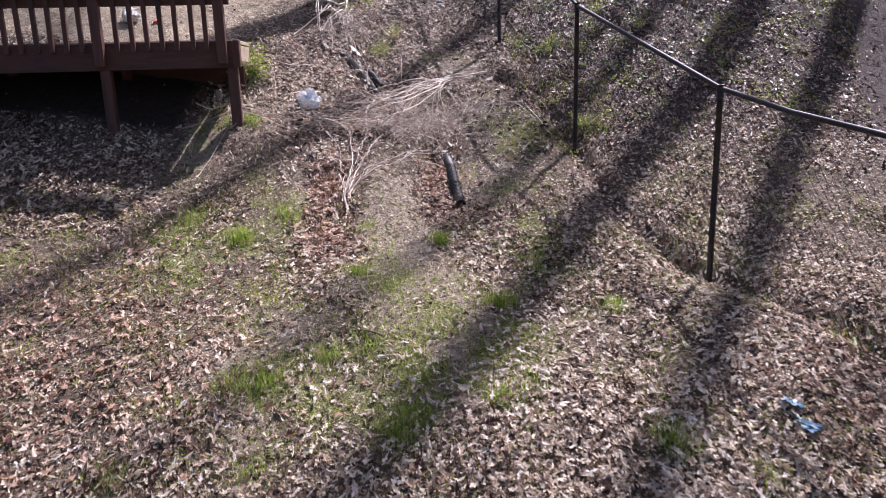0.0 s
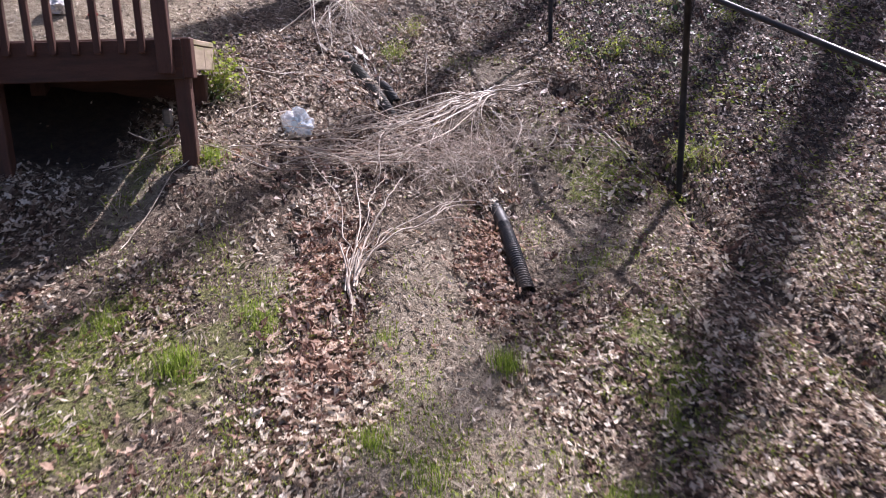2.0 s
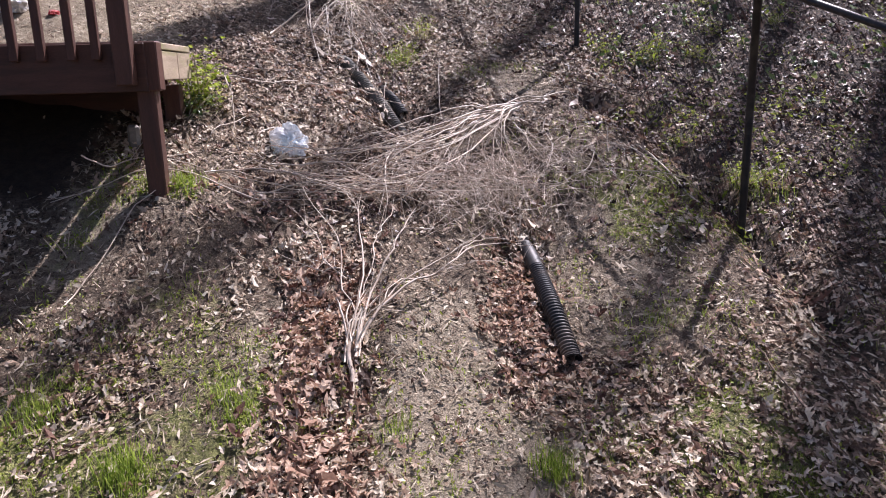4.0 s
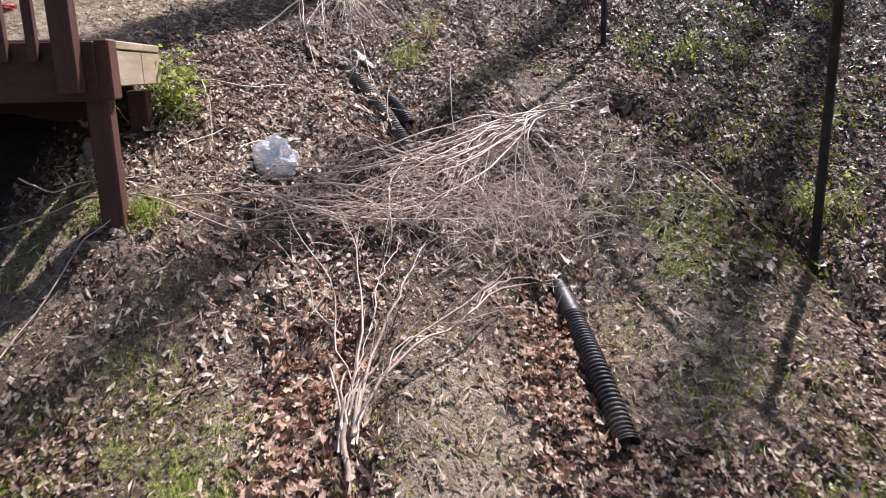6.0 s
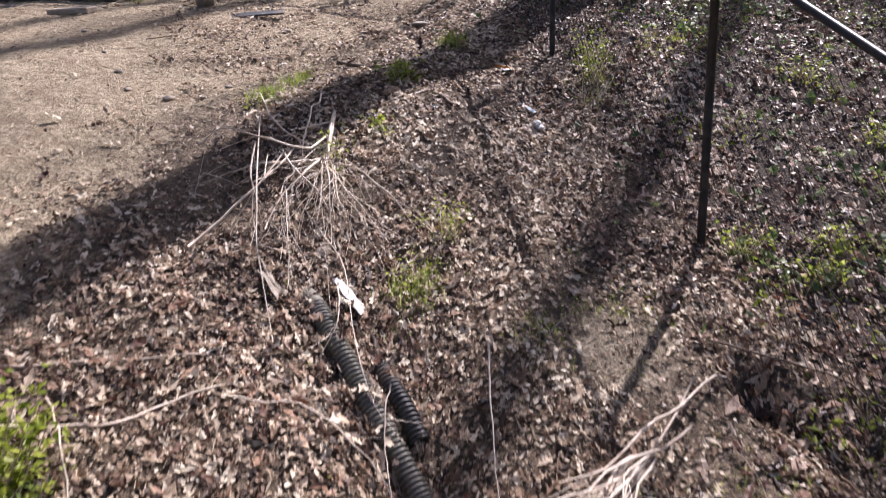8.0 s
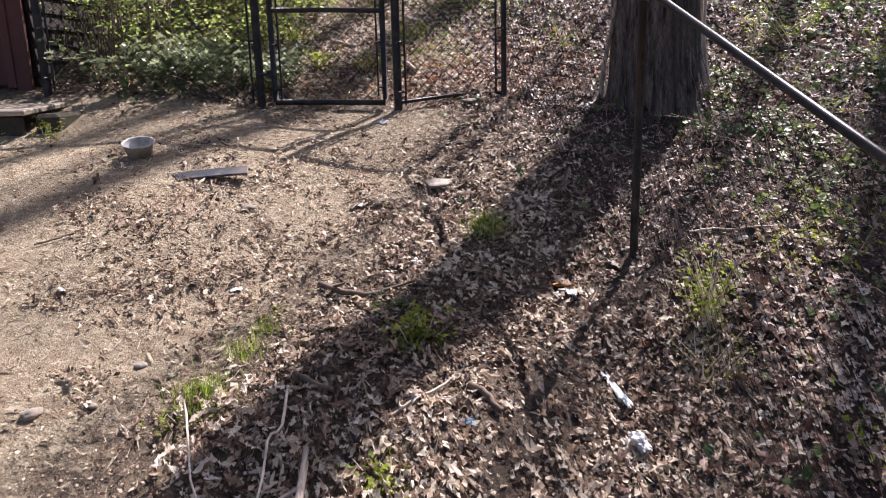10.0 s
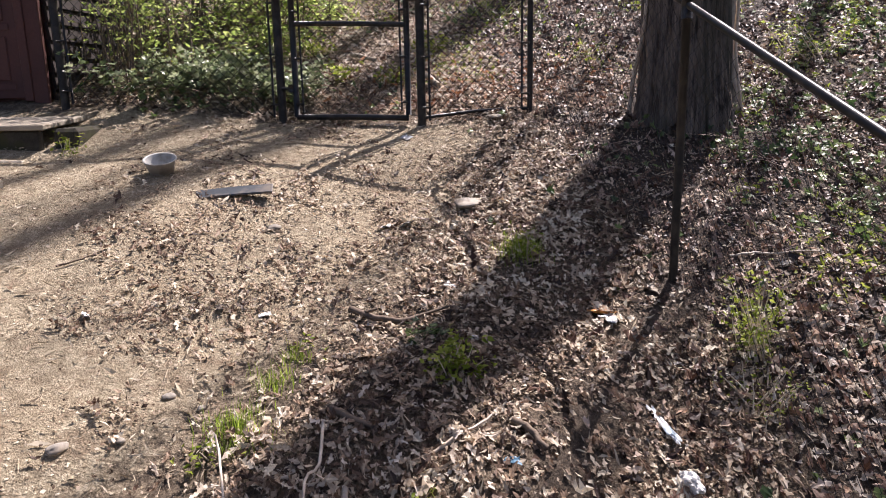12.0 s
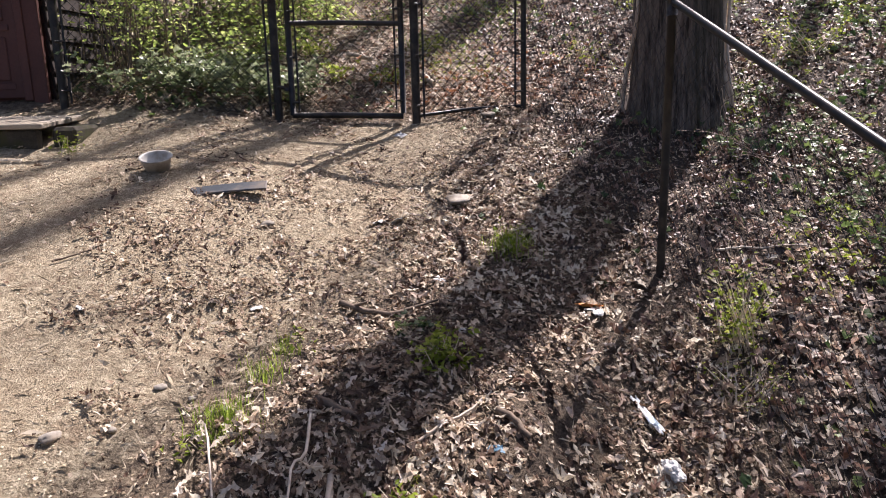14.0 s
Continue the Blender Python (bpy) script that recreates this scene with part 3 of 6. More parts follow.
def leaf_field(name, label, material, count, cover, shapes, smin, smax, tilt, lift, area=(-5.5, 6.0, 1.7, 15.5), bend=0.5, smooth=False):
    x, y = rng.uniform(area[0], area[1], count), rng.uniform(area[2], area[3], count)
    keep = (rng.random(count) < cover(x, y) * np.where(np.abs(x + 0.1) < 1.35 + np.where(y < 9, 0.40 * y, 0.9 + 0.30 * y), 1.0, 0.13) * np.clip((y - area[2]) / 0.7, 0, 1) * (1 - 0.97 * deck_shade(x, y)) * (1 - 0.65 * dirt_shadow(x, y)) * (1 - 0.6 * gully(x, y) * (y < 6.3))) & free_ground(x, y)
    x, y = x[keep], y[keep]
    n = len(x)
    which = rng.integers(0, len(shapes), n)
    out = []
    for k, shape in enumerate(shapes):
        w = which == k
        m = int(w.sum())
        size = smin + (smax - smin) * rng.beta(2, 3, m)
        px, py = x[w], y[w]
        pos = np.stack([px, py, gz(px, py) + lift * rng.random(m) ** 1.5 + 0.008], -1)
        out.append(scatter(shape, pos, size, rng.uniform(0, 6.283, m), rng.normal(0, tilt, m), rng.uniform(0, 6.283, m),
                           rng.normal(0.12, 0.8, m) * bend, rng.normal(0.25, 0.6, m) * bend, slope_of(px, py)))
    v, t = joined(out)
    return tagged(link(name, fast_mesh(name, v, t, smooth), material), label, "leaves", kind="stuff")


def dry_cover(x, y):
    # last factor thins dry leaves in the brush hollow that is darkened for shade
    return leaf_cover(x, y) * (1 - 0.9 * beyond_fence(x, y)) * (1 - 0.75 * blob(x, y, -1.85, 3.6, 1.0, 1.0)) * (1 - 0.7 * blob(x, y, -0.85, 6.2, 0.4, 0.22))


def damp_and_shade_cover(x, y):
    # last blob puts dark leaves in the brush hollow in place of shade
    near = np.clip(0.9 * blob(x, y, 0.6, 9.3, 0.5, 1.2) + 0.5 * blob(x, y, 0.0, 11.2, 0.5, 0.8) + 0.9 * blob(x, y, 0.95, 7.2, 0.4, 0.9) + 0.35 * blob(x, y, -0.1, 9.6, 0.25, 0.5) + 0.8 * blob(x, y, -0.85, 6.2, 0.4, 0.22), 0, 0.8)
    return np.clip(np.maximum(0.9 * beyond_fence(x, y), near) * (0.25 + 1.0 * vnoise(x * 3.2, y * 3.2, 33)), 0, 1) * (1 - 0.9 * bare(x, y)) * (1 - 0.6 * pale_lit_soil(x, y))


def russet_cover(x, y):
    r = 1.4 * blob(x, y, -0.80 + 0.12 * (vnoise(x * 0, y * 2.6, 92) - 0.5), 5.2, 0.14, 0.75) * np.clip(2.0 * vnoise(x * 6, y * 6, 93) - 0.1, 0, 1) + 0.6 * blob(x, y, -0.75, 7.75, 0.3, 0.5) + 1.7 * blob(x, y, -0.55, 12.55, 0.7, 0.25) + 1.3 * blob(x, y, -1.95, 3.5, 0.9, 0.8) + 0.45 * blob(x, y, -1.2, 6.25, 0.5, 0.25) + 0.3 * blob(x, y, -1.3, 7.5, 0.5, 0.5) + 0.6 * blob(x, y, 0.05, 5.55, 0.18, 0.4)
    r = r + 0.5 * gully(x, y) * (y < 6) + 0.35 * blob(x, y, 1.3, 7.0, 0.6, 1.5) + 1.1 * blob(x, y, 2.0, 3.2, 0.45, 0.45) + 0.6 * blob(x, y, 1.3, 5.7, 0.2, 0.4) + 0.7 * blob(x, y, -1.95, 4.95, 0.2, 0.4) + 0.5 * blob(x, y, 0.35, 5.15, 0.2, 0.3) + 0.5 * blob(x, y, 0.8, 9.95, 0.4, 0.6) + 0.5 * blob(x, y, 0.9, 8.15, 0.2, 0.15) + 0.3 * np.clip((y - 12.6) / 0.5, 0, 1) * (vnoise(x * 0.9, y * 0.9, 3) > 0.5)
    return np.clip(r, 0, 0.9) * (1 - 0.9 * bare(x, y))


leaf_field("fallen_leaves", "dry tan and brown fallen oak leaves over the slope", DRY, 125000, lambda x, y: dry_cover(x, y) ** 1.4 * (1 - 0.45 * bare(x, y)), (OAK, SLIM_OAK, OAK), 0.034, 0.092, 0.26, 0.03, bend=0.7)
leaf_field("fallen_leaves", "small dry beech and elm leaves over the slope", DRY, 116000, lambda x, y: dry_cover(x, y) * (1 - 0.5 * bare(x, y)), (TORN, LONG, TORN), 0.016, 0.046, 0.34, 0.022, bend=0.85)
leaf_field("fallen_leaves", "damp dark brown leaves packed beyond the fence, and for shade under the brush", DAMP, 70000, damp_and_shade_cover, (OAK, SLIM_OAK, OAK), 0.05, 0.115, 0.42, 0.045, bend=0.9)
leaf_field("fallen_leaves", "small damp dark leaves packed beyond the fence, and for shade under the brush", DAMP, 60000, damp_and_shade_cover, (TORN, LONG), 0.02, 0.06, 0.42, 0.035, bend=0.9)
leaf_field("fallen_leaves", "reddish brown fallen leaves drifted in the hollows", RUSSET, 80000, russet_cover, (OAK, OAK, LONG), 0.034, 0.088, 0.3, 0.034, bend=0.7)
# blobs near x -1, y 9.3 paint skylight into the big tree's shadow
leaf_field("fallen_leaves", "bleached pale oak leaves on the lower slope, and pale ones for skylight uphill", PALE, 80000, lambda x, y: np.clip(1.3 * blob(x, y, 0.8, 2.75, 1.2, 1.0) + 0.25 * blob(x, y, -1.0, 2.8, 0.6, 0.4) + 0.5 * blob(x, y, 0.85, 3.3, 0.5, 0.5) + 0.7 * blob(x, y, 1.1, 3.6, 0.5, 0.5) + 0.1 * blob(x, y, -1.75, 4.55, 0.3, 0.25) + 0.5 * blob(x, y, 1.9, 4.2, 0.5, 0.8) + 1.3 * blob(x, y, -0.5, 13.4, 1.3, 0.7) + 0.35 * blob(x, y, 1.5, 8.0, 0.4, 0.5) + 0.4 * blob(x, y, -1.0, 9.4, 0.3, 0.4) + 0.6 * blob(x, y, -1.32, 9.18, 0.28, 0.3) + 0.35 * blob(x, y, 0.85, 9.35, 0.4, 0.55) + 0.9 * blob(x, y, 0.8, 9.95, 0.4, 0.6) + 0.35 * blob(x, y, 2.2, 12.8, 0.9, 0.8) + 0.3 * blob(x, y, -1.2, 8.0, 0.5, 0.6), 0, 1) * (0.3 + 0.9 * vnoise(x * 2.2, y * 2.2, 51)), (OAK, SLIM_OAK), 0.032, 0.088, 0.2, 0.026, (-3, 4, 1.7, 14.5))
leaf_field("fallen_leaves", "curled red-brown leaves filling the rain channel", RUSSET, 4200, lambda x, y: np.clip(1.3 * blob(x, y, -0.87 + 0.09 * np.clip(5.7 - y, 0, 1), y, 0.13, 9.0) * np.clip((6.0 - y) / 0.3, 0, 1) * np.clip((y - 4.2) / 0.4, 0, 1) * np.clip(2.2 * vnoise(x * 5.5, y * 5.5, 91) - 0.25, 0, 1), 0, 1), (OAK, SLIM_OAK), 0.042, 0.095, 0.34, 0.045, (-1.3, -0.4, 4.2, 6.05), bend=0.75)
leaf_field("fallen_leaves", "red-brown leaves heaped along the lower pipe", RUSSET, 1500, lambda x, y: np.clip(1.2 * blob(x, y, -0.04, 5.55, 0.12, 0.35) + 1.2 * blob(x, y, -0.05, 6.0, 0.1, 0.2), 0, 1), (OAK, SLIM_OAK), 0.04, 0.08, 0.4, 0.05, (-0.35, 0.3, 4.9, 6.3), bend=0.9)
leaf_field("fallen_leaves", "orange-brown leaves heaped against the foot of the fence", RUST, 2600, lambda x, y: np.clip(1.2 * blob(x, y, -0.58, 12.44, 0.36, 0.09) + 0.35 * blob(x, y, -0.9, 12.6, 0.6, 0.2) + 0.15 * blob(x, y, -0.2, 12.9, 0.8, 0.4), 0, 1), (OAK, SLIM_OAK), 0.04, 0.085, 0.5, 0.10, (-1.9, 0.5, 12.33, 13.3), bend=0.9)
leaf_field("fallen_leaves", "handful of orange-brown leaves by the ditch", RUST, 260, lambda x, y: np.clip(1.0 * blob(x, y, 0.9, 8.13, 0.1, 0.08), 0, 1), (OAK, SLIM_OAK), 0.04, 0.085, 0.4, 0.04, (0.6, 1.2, 7.85, 8.4), bend=0.9)
leaf_field("leaf_crumbs", "small broken bits of leaf and bark on the soil", CRUMB, 275000, lambda x, y: ((0.45 + 0.5 * leaf_cover(x, y)) * (1 - bare(x, y)) + bare(x, y) * (0.02 + 0.5 * leaf_cover(x, y))) * (1 - 0.8 * deck_shade(x, y)), (CHIP, SHRED), 0.006, 0.024, 0.35, 0.010, (-4.5, 4.5, 1.9, 13.0))
leaf_field("leaf_crumbs", "torn pale pieces of dry leaf", DRY, 130000, lambda x, y: 0.8 * dry_cover(x, y) * (1 - 0.6 * bare(x, y)), (SHRED,), 0.012, 0.036, 0.3, 0.014, (-4.5, 4.5, 1.9, 13.0))
leaf_field("leaf_crumbs", "broken brown leaf bits trodden into the clay", CRUMB, 90000, lambda x, y: bare(x, y) * leaf_cover(x, y) * 0.8, (CHIP, SHRED, LONG), 0.007, 0.026, 0.35, 0.012, (-3.8, 0.2, 8.6, 12.4))
leaf_field("dry_straw", "bits of dry grass stem and fine twig strewn about", STRAWY, 75000, lambda x, y: 0.5 - 0.2 * bare(x, y) + 0.5 * np.clip((6.0 - y) / 0.6, 0, 1), (STRAW,), 0.025, 0.085, 0.12, 0.014, (-4.5, 4.5, 1.9, 13.0))

# ---- chain-link fence ----
POSTS = [(2.34, 2.15, 1.32), (1.74, 4.6, 1.222), (1.165, 6.43, 1.245), (0.655, 8.48, 1.27), (0.24, 10.46, 1.205), (-0.237, 12.3, 1.25)]


def chain_link(name, a, b, height, parent, pitch=0.072, clear=0.04, wire=0.0022):
    """Woven wire between two posts: zigzag wires side by side, hooked at their bends. It follows the ground."""
    a, b = np.array(a, float), np.array(b, float)
    length = np.hypot(*(b - a)[:2])
    rows = int(height / (pitch / 2))
    out = []
    for k in range(int(length / pitch * 2) - 1):
        u = (k + (np.arange(rows + 1) + k) % 2) * pitch / 2 / length
        xy = a[None, :2] + u[:, None] * (b - a)[None, :2]
        z = a[2] + u * (b - a)[2] + clear + np.arange(rows + 1) * pitch / 2
        side = np.where((np.arange(rows + 1) + k) % 2, 0.0022, -0.0022)
        n = np.array([-(b - a)[1], (b - a)[0]]) / length
        out.append(tube_arrays(np.column_stack([xy + side[:, None] * n, z]), wire, 3))
    v, t = joined(out)
    return link(name, fast_mesh(name, v, t, True), WIRE, parent, "black woven wire mesh")


def post_part(parent, x, y, base, top, r=0.0195, cap=True):
    p = tube("post", [(x, y, base - 0.15), (x, y, base), (x, y, (base + top) / 2), (x, y, top)], r, BLACK, parent, 12)
    if cap:
        zs = np.linspace(0, 1, 5)
        tube("cap", [(x, y, top - 0.03 + 0.055 * s) for s in zs], [(r + 0.005) * math.sqrt(max(0.02, 1 - s ** 3)) for s in zs], BLACK, p, 12)
    return p


def side_fence():
    f = thing("chain_link_fence", 0, 0, 0, "black chain-link fence with round posts and top rail up the slope", "fence")
    tops = []
    for x, y, h in POSTS:
        z = g(x, y)
        post_part(f, x, y, z, z + h - 0.03)
        tops.append((x, y, z + h))
    # the rail bends a little where its lengths are sleeved together
    line = [tops[0], (2.10, 3.45, 1.585), (1.91, 4.0, 1.665), tops[1], tops[2], tops[3], tops[4], tops[5]]
    pts = []
    for p, q in zip(line, line[1:]):
        pts += [np.array(p) + (np.array(q) - np.array(p)) * s for s in (0.0, 0.25, 0.5, 0.75)]
    pts.append(np.array(line[-1]))
    tube("top_rail", pts, 0.0158, BLACK, f, 12, "black steel tube rail")
    for (x, y, h), (x2, y2, h2) in zip(POSTS, POSTS[1:]):
        chain_link("mesh", (x, y, g(x, y)), (x2, y2, g(x2, y2)), min(h, h2) - 0.06, f, wire=0.0014)
    for x, y, h in POSTS[1:]:
        tube("rail_loop", [(x, y, g(x, y) + h - 0.05), (x, y, g(x, y) + h + 0.022)], 0.024, BLACK, f, 10)


side_fence()

GATE_L, GATE_M, GATE_R, SHED_POST = (-1.925, 12.3), (-0.97, 12.26), (-0.237, 12.3), (-3.43, 12.33)


def back_fence():
    f = thing("chain_link_fence", 0, 0, 0, "black chain-link fence beside the gate, ivy behind it", "fence")
    for x, y in (GATE_L, GATE_M, SHED_POST):
        z = g(x, y)
        post_part(f, x, y, z, z + 1.3, 0.029)
    for (x, y), (x2, y2) in ((SHED_POST, GATE_L), (GATE_M, GATE_R)):
        z, z2 = g(x, y), g(x2, y2)
        tube("top_rail", [(x, y, z + 1.24), ((x + x2) / 2, (y + y2) / 2, (z + z2) / 2 + 1.24), (x2, y2, z2 + 1.24)], 0.02, BLACK, f, 10)
        chain_link("mesh", (x, y, z), (x2, y2, z2), 1.2, f, wire=0.0028)
        for px, py, pz, s in ((x, y, z, 1), (x2, y2, z2, -1)):
            tube("tension_bar", [(px + s * 0.055, py - 0.004, pz + 0.03), (px + s * 0.055, py - 0.004, pz + 0.65), (px + s * 0.055, py - 0.004, pz + 1.22)], 0.008, BLACK, f, 6)
            for k in range(4):
                zc = pz + 0.12 + 0.33 * k
                tube("band", [(px + s * 0.005, py - 0.036, zc), (px + s * 0.062, py - 0.012, zc)], 0.008, BLACK, f, 6)
    x, y = GATE_M
    tube("bottom_rail", [(x, y, g(x, y) + 0.05), (-0.6, 12.28, g(-0.6, 12.28) + 0.03), (-0.237, 12.3, g(-0.237, 12.3) + 0.02)], 0.012, BLACK, f, 8)


back_fence()


def gate():
    zl = g(*GATE_L)
    t = thing("gate", -1.82, 12.28, zl, "closed black chain-link gate with a tube frame and a cross bar", "gate")
    w, h = 0.76, 1.2
    for x in (0.0, w):
        tube("frame_upright", [(x, 0, 0.035), (x, 0, 0.6), (x, 0, h)], 0.0205, BLACK, t, 10)
        s = 1 if x == 0 else -1
        tube("tension_bar", [(x + s * 0.045, 0, 0.06), (x + s * 0.045, 0, 0.6), (x + s * 0.045, 0, h - 0.02)], 0.007, BLACK, t, 6)
        for k in range(4):
            tube("band", [(x, -0.02, 0.12 + 0.3 * k), (x + s * 0.05, -0.006, 0.12 + 0.3 * k)], 0.008, BLACK, t, 6)
    for z, r in ((0.035, 0.0205), (0.645, 0.017), (h, 0.0205)):
        tube("cross_bar" if r < 0.02 else "frame_bar", [(0, 0, z), (w / 2, 0, z - 0.006), (w, 0, z - 0.02)], r, BLACK, t, 10)
    a, b = (0.03, 0, 0), (w - 0.03, 0, -0.01)
    chain_link("mesh", a, b, h - 0.06, t)
    for z in (0.2, 1.0):
        tube("hinge", [(-0.03, 0, z), (-0.03, 0, z + 0.05)], 0.022, BLACK, t, 8)
        tube("hinge_arm", [(-0.105, 0, z + 0.025), (-0.02, 0, z + 0.025)], 0.012, BLACK, t, 8)
    tube("latch", [(w, -0.02, 0.78), (w + 0.06, -0.03, 0.78), (w + 0.1, -0.03, 0.8)], 0.010, BLACK, t, 8)


gate()

# ---- deck ----


def deck():
    top, turn = 2.215, 7.0
    d = thing("deck", -1.645, 6.10, 0, "brown-stained wooden deck with baluster railing, raised on posts over the slope", "deck", turn=turn)
    left, depth = -4.6, 0.80

    def under(x, y):
        p = d.matrix_world @ Vector((x, y, 0))
        return g(p.x, p.y)

    for k in range(5):
        x = (-0.022 if k == 0 else -0.055 - 0.95 * k)
        yy = 0.0 if k else 0.02
        zg = under(x, yy)
        part("leg", box_bm(0.082, 0.082, top - 0.03 - zg + 0.2, 0.006, (x, yy + 0.02, (top - 0.03 + zg - 0.2) / 2)), DECK_POST, d)
        zb = under(x, depth)
        part("back_leg", box_bm(0.09, 0.09, top - 0.2 - zb + 0.4, 0.005, (x - (0.06 if k == 0 else 0.04), depth - (0.04 if k == 0 else 0.07), (top - 0.2 + zb - 0.4) / 2)), DECK_POST, d)
        part("rail_post", box_bm(0.075, 0.075, 0.58, 0.005, (x - 0.005 - (0.05 if k == 0 else 0), -0.075, top + 0.10)), DECK_POST, d)
        if k < 4:
            for m in range(7):
                bx = x - (0.09 if k == 0 else 0.05) - 0.112 * (m + 0.75) + rng.normal(0, 0.004)
                part("baluster", box_bm(0.034, 0.034, 0.42, 0.003, (bx, -0.052, top + 0.13), (0, rng.normal(0, 0.6), 0)), DECK_POST, d)
    part("front_fascia", box_bm(-left, 0.038, 0.21, 0.004, (left / 2, -0.015, top - 0.115)), DECK_STAIN, d)
    part("corner_block", box_bm(0.08, 0.10, 0.215, 0.006, (0.008, 0.03, top - 0.11)), DECK_POST, d)
    for y0, y1 in ((0.085, 0.50), (0.504, depth)):
        part("side_fascia", box_bm(0.036, y1 - y0, 0.135, 0.004, (0.0, (y0 + y1) / 2, top - 0.105)), DECK_WORN, d, "sun-worn side board, greenish with age")
    part("side_edge_board", box_bm(0.044, depth - 0.10, 0.032, 0.004, (0.0, depth / 2 + 0.05, top - 0.018)), DECK_WORN, d)
    part("back_skirt", box_bm(-left - 0.1, 0.036, 0.75, 0.004, (left / 2 - 0.06, depth, top - 0.40)), DECK_STAIN, d)
    # unseen board, added to keep daylight out from under the deck
    part("end_skirt", box_bm(0.036, depth - 0.06, 0.9, 0.004, (left + 0.03, depth / 2, top - 0.48)), DECK_STAIN, d)
    for k in range(6):
        part("deck_board", box_bm(-left - 0.03, 0.125, 0.03, 0.005, (left / 2 - 0.03, 0.08 + 0.13 * k, top - 0.016 + rng.normal(0, 0.0015))), DECK_WORN if k in (3, 5) else DECK_STAIN, d)
    for k in range(8):
        part("joist", box_bm(0.038, depth - 0.08, 0.16, 0.003, (-0.3 - 0.56 * k, depth / 2, top - 0.115)), DECK_POST, d)
    part("top_rail", box_bm(-left + 0.04, 0.10, 0.05, 0.006, (left / 2 - 0.03, -0.07, top + 0.355)), DECK_STAIN, d)
    part("under_rail", box_bm(-left, 0.036, 0.075, 0.004, (left / 2, -0.028, top + 0.30)), DECK_STAIN, d)


deck()

footing = thing("concrete_footing", -1.96, 6.56, g(-1.96, 6.56), "small grey concrete footing under the deck", "footing")
part("block", box_bm(0.055, 0.055, 0.13, 0.012, (0.02, 0, 0.04), (0, 0, 12)), CONCRETE, footing)

# ---- shed and step ----


def shed():
    x1, y0, z0 = -3.56, 12.44, 3.66
    s = thing("shed", x1, y0, z0, "dark red-brown wooden shed with a panelled door and lapped side boards", "shed")
    h, depth, width = 2.5, 2.4, 3.0
    part("front_wall", box_bm(width - 0.16, 0.10, h, 0.004, (-width / 2 - 0.08, 0.07, h / 2)), SHED_RED, s)
    part("side_wall", box_bm(0.10, depth, h, 0.004, (-0.075, depth / 2 + 0.06, h / 2)), SHED_RED, s)
    part("back_wall", box_bm(width, 0.10, h, 0.004, (-width / 2, depth + 0.06, h / 2)), SHED_RED, s)
    part("far_wall", box_bm(0.10, depth, h, 0.004, (-width + 0.05, depth / 2 + 0.06, h / 2)), SHED_RED, s)
    part("roof", box_bm(width + 0.3, depth + 0.4, 0.08, 0.01, (-width / 2, depth / 2, h + 0.1), (3, 0, 0)), BARK, s)
    part("corner_trim", box_bm(0.11, 0.04, h, 0.006, (-0.075, -0.01, h / 2)), SHED_RED, s)
    part("plinth", box_bm(width, 0.06, 0.24, 0.01, (-width / 2, 0.0, 0.10)), CONCRETE, s)
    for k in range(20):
        part("side_board", box_bm(0.022, depth, 0.125, 0.003, (-0.008, depth / 2 + 0.035, 0.26 + 0.113 * k), (0, -8, 0)), SHED_SIDE_SHADE, s)
    door = part("door", box_bm(0.86, 0.045, 2.05, 0.004, (-0.60, -0.012, 0.26 + 1.025)), SHED_RED, s, "closed red-brown panelled door")
    for k in range(5):
        z = 0.36 + 0.40 * k
        for c in (-0.79, -0.42):
            part("panel", box_bm(0.31, 0.012, 0.30, 0.008, (c, -0.037, z + 0.17)), SHED_RED, door)
        part("groove_board", box_bm(0.74, 0.010, 0.045, 0.004, (-0.605, -0.038, z - 0.02)), SHED_RED, door)
    for c in (-0.155, -1.05):
        part("door_trim", box_bm(0.06, 0.03, 2.12, 0.004, (c, -0.028, 0.24 + 1.06)), SHED_RED, s)


shed()


def step():
    t = thing("wooden_step", -3.05, 11.58, 3.565, "low step of weathered grey boards laid on concrete blocks", "step")
    for k in range(3):
        part("board", box_bm(2.1 + rng.normal(0, 0.006), 0.178, 0.032, 0.006, (-1.20, 0.09 + 0.186 * k, 0.198 + 0.010 * k), (3.0, 0, rng.normal(0, 0.15))), WOOD_GREY, t)
    for x in (-0.08, -0.75, -1.35, -1.95):
        part("block", box_bm(0.15 if x > -0.1 else 0.30, 0.40, 0.20, 0.02, (x + (0.03 if x > -0.1 else 0), 0.26 if x > -0.1 else 0.36, 0.082)), MOSSY, t, "mossy dark concrete block")
    part("riser", box_bm(1.9, 0.05, 0.15, 0.012, (-1.14, 0.06, 0.10)), MOSSY, t)
    part("front_timber", box_bm(1.7, 0.07, 0.055, 0.008, (-1.05, -0.16, 0.015), (0, 2, 2)), WOOD_GREY, t)


step()
part_block = thing("timber_offcut", -3.22, 10.93, g(-3.22, 10.93), "short weathered timber offcut lying on the clay", "timber")
part("timber", box_bm(0.36, 0.12, 0.045, 0.008, (-0.05, 0, 0.018), (10, 0, -14)), WOOD_GREY, part_block)

# ---- drain pipes ----


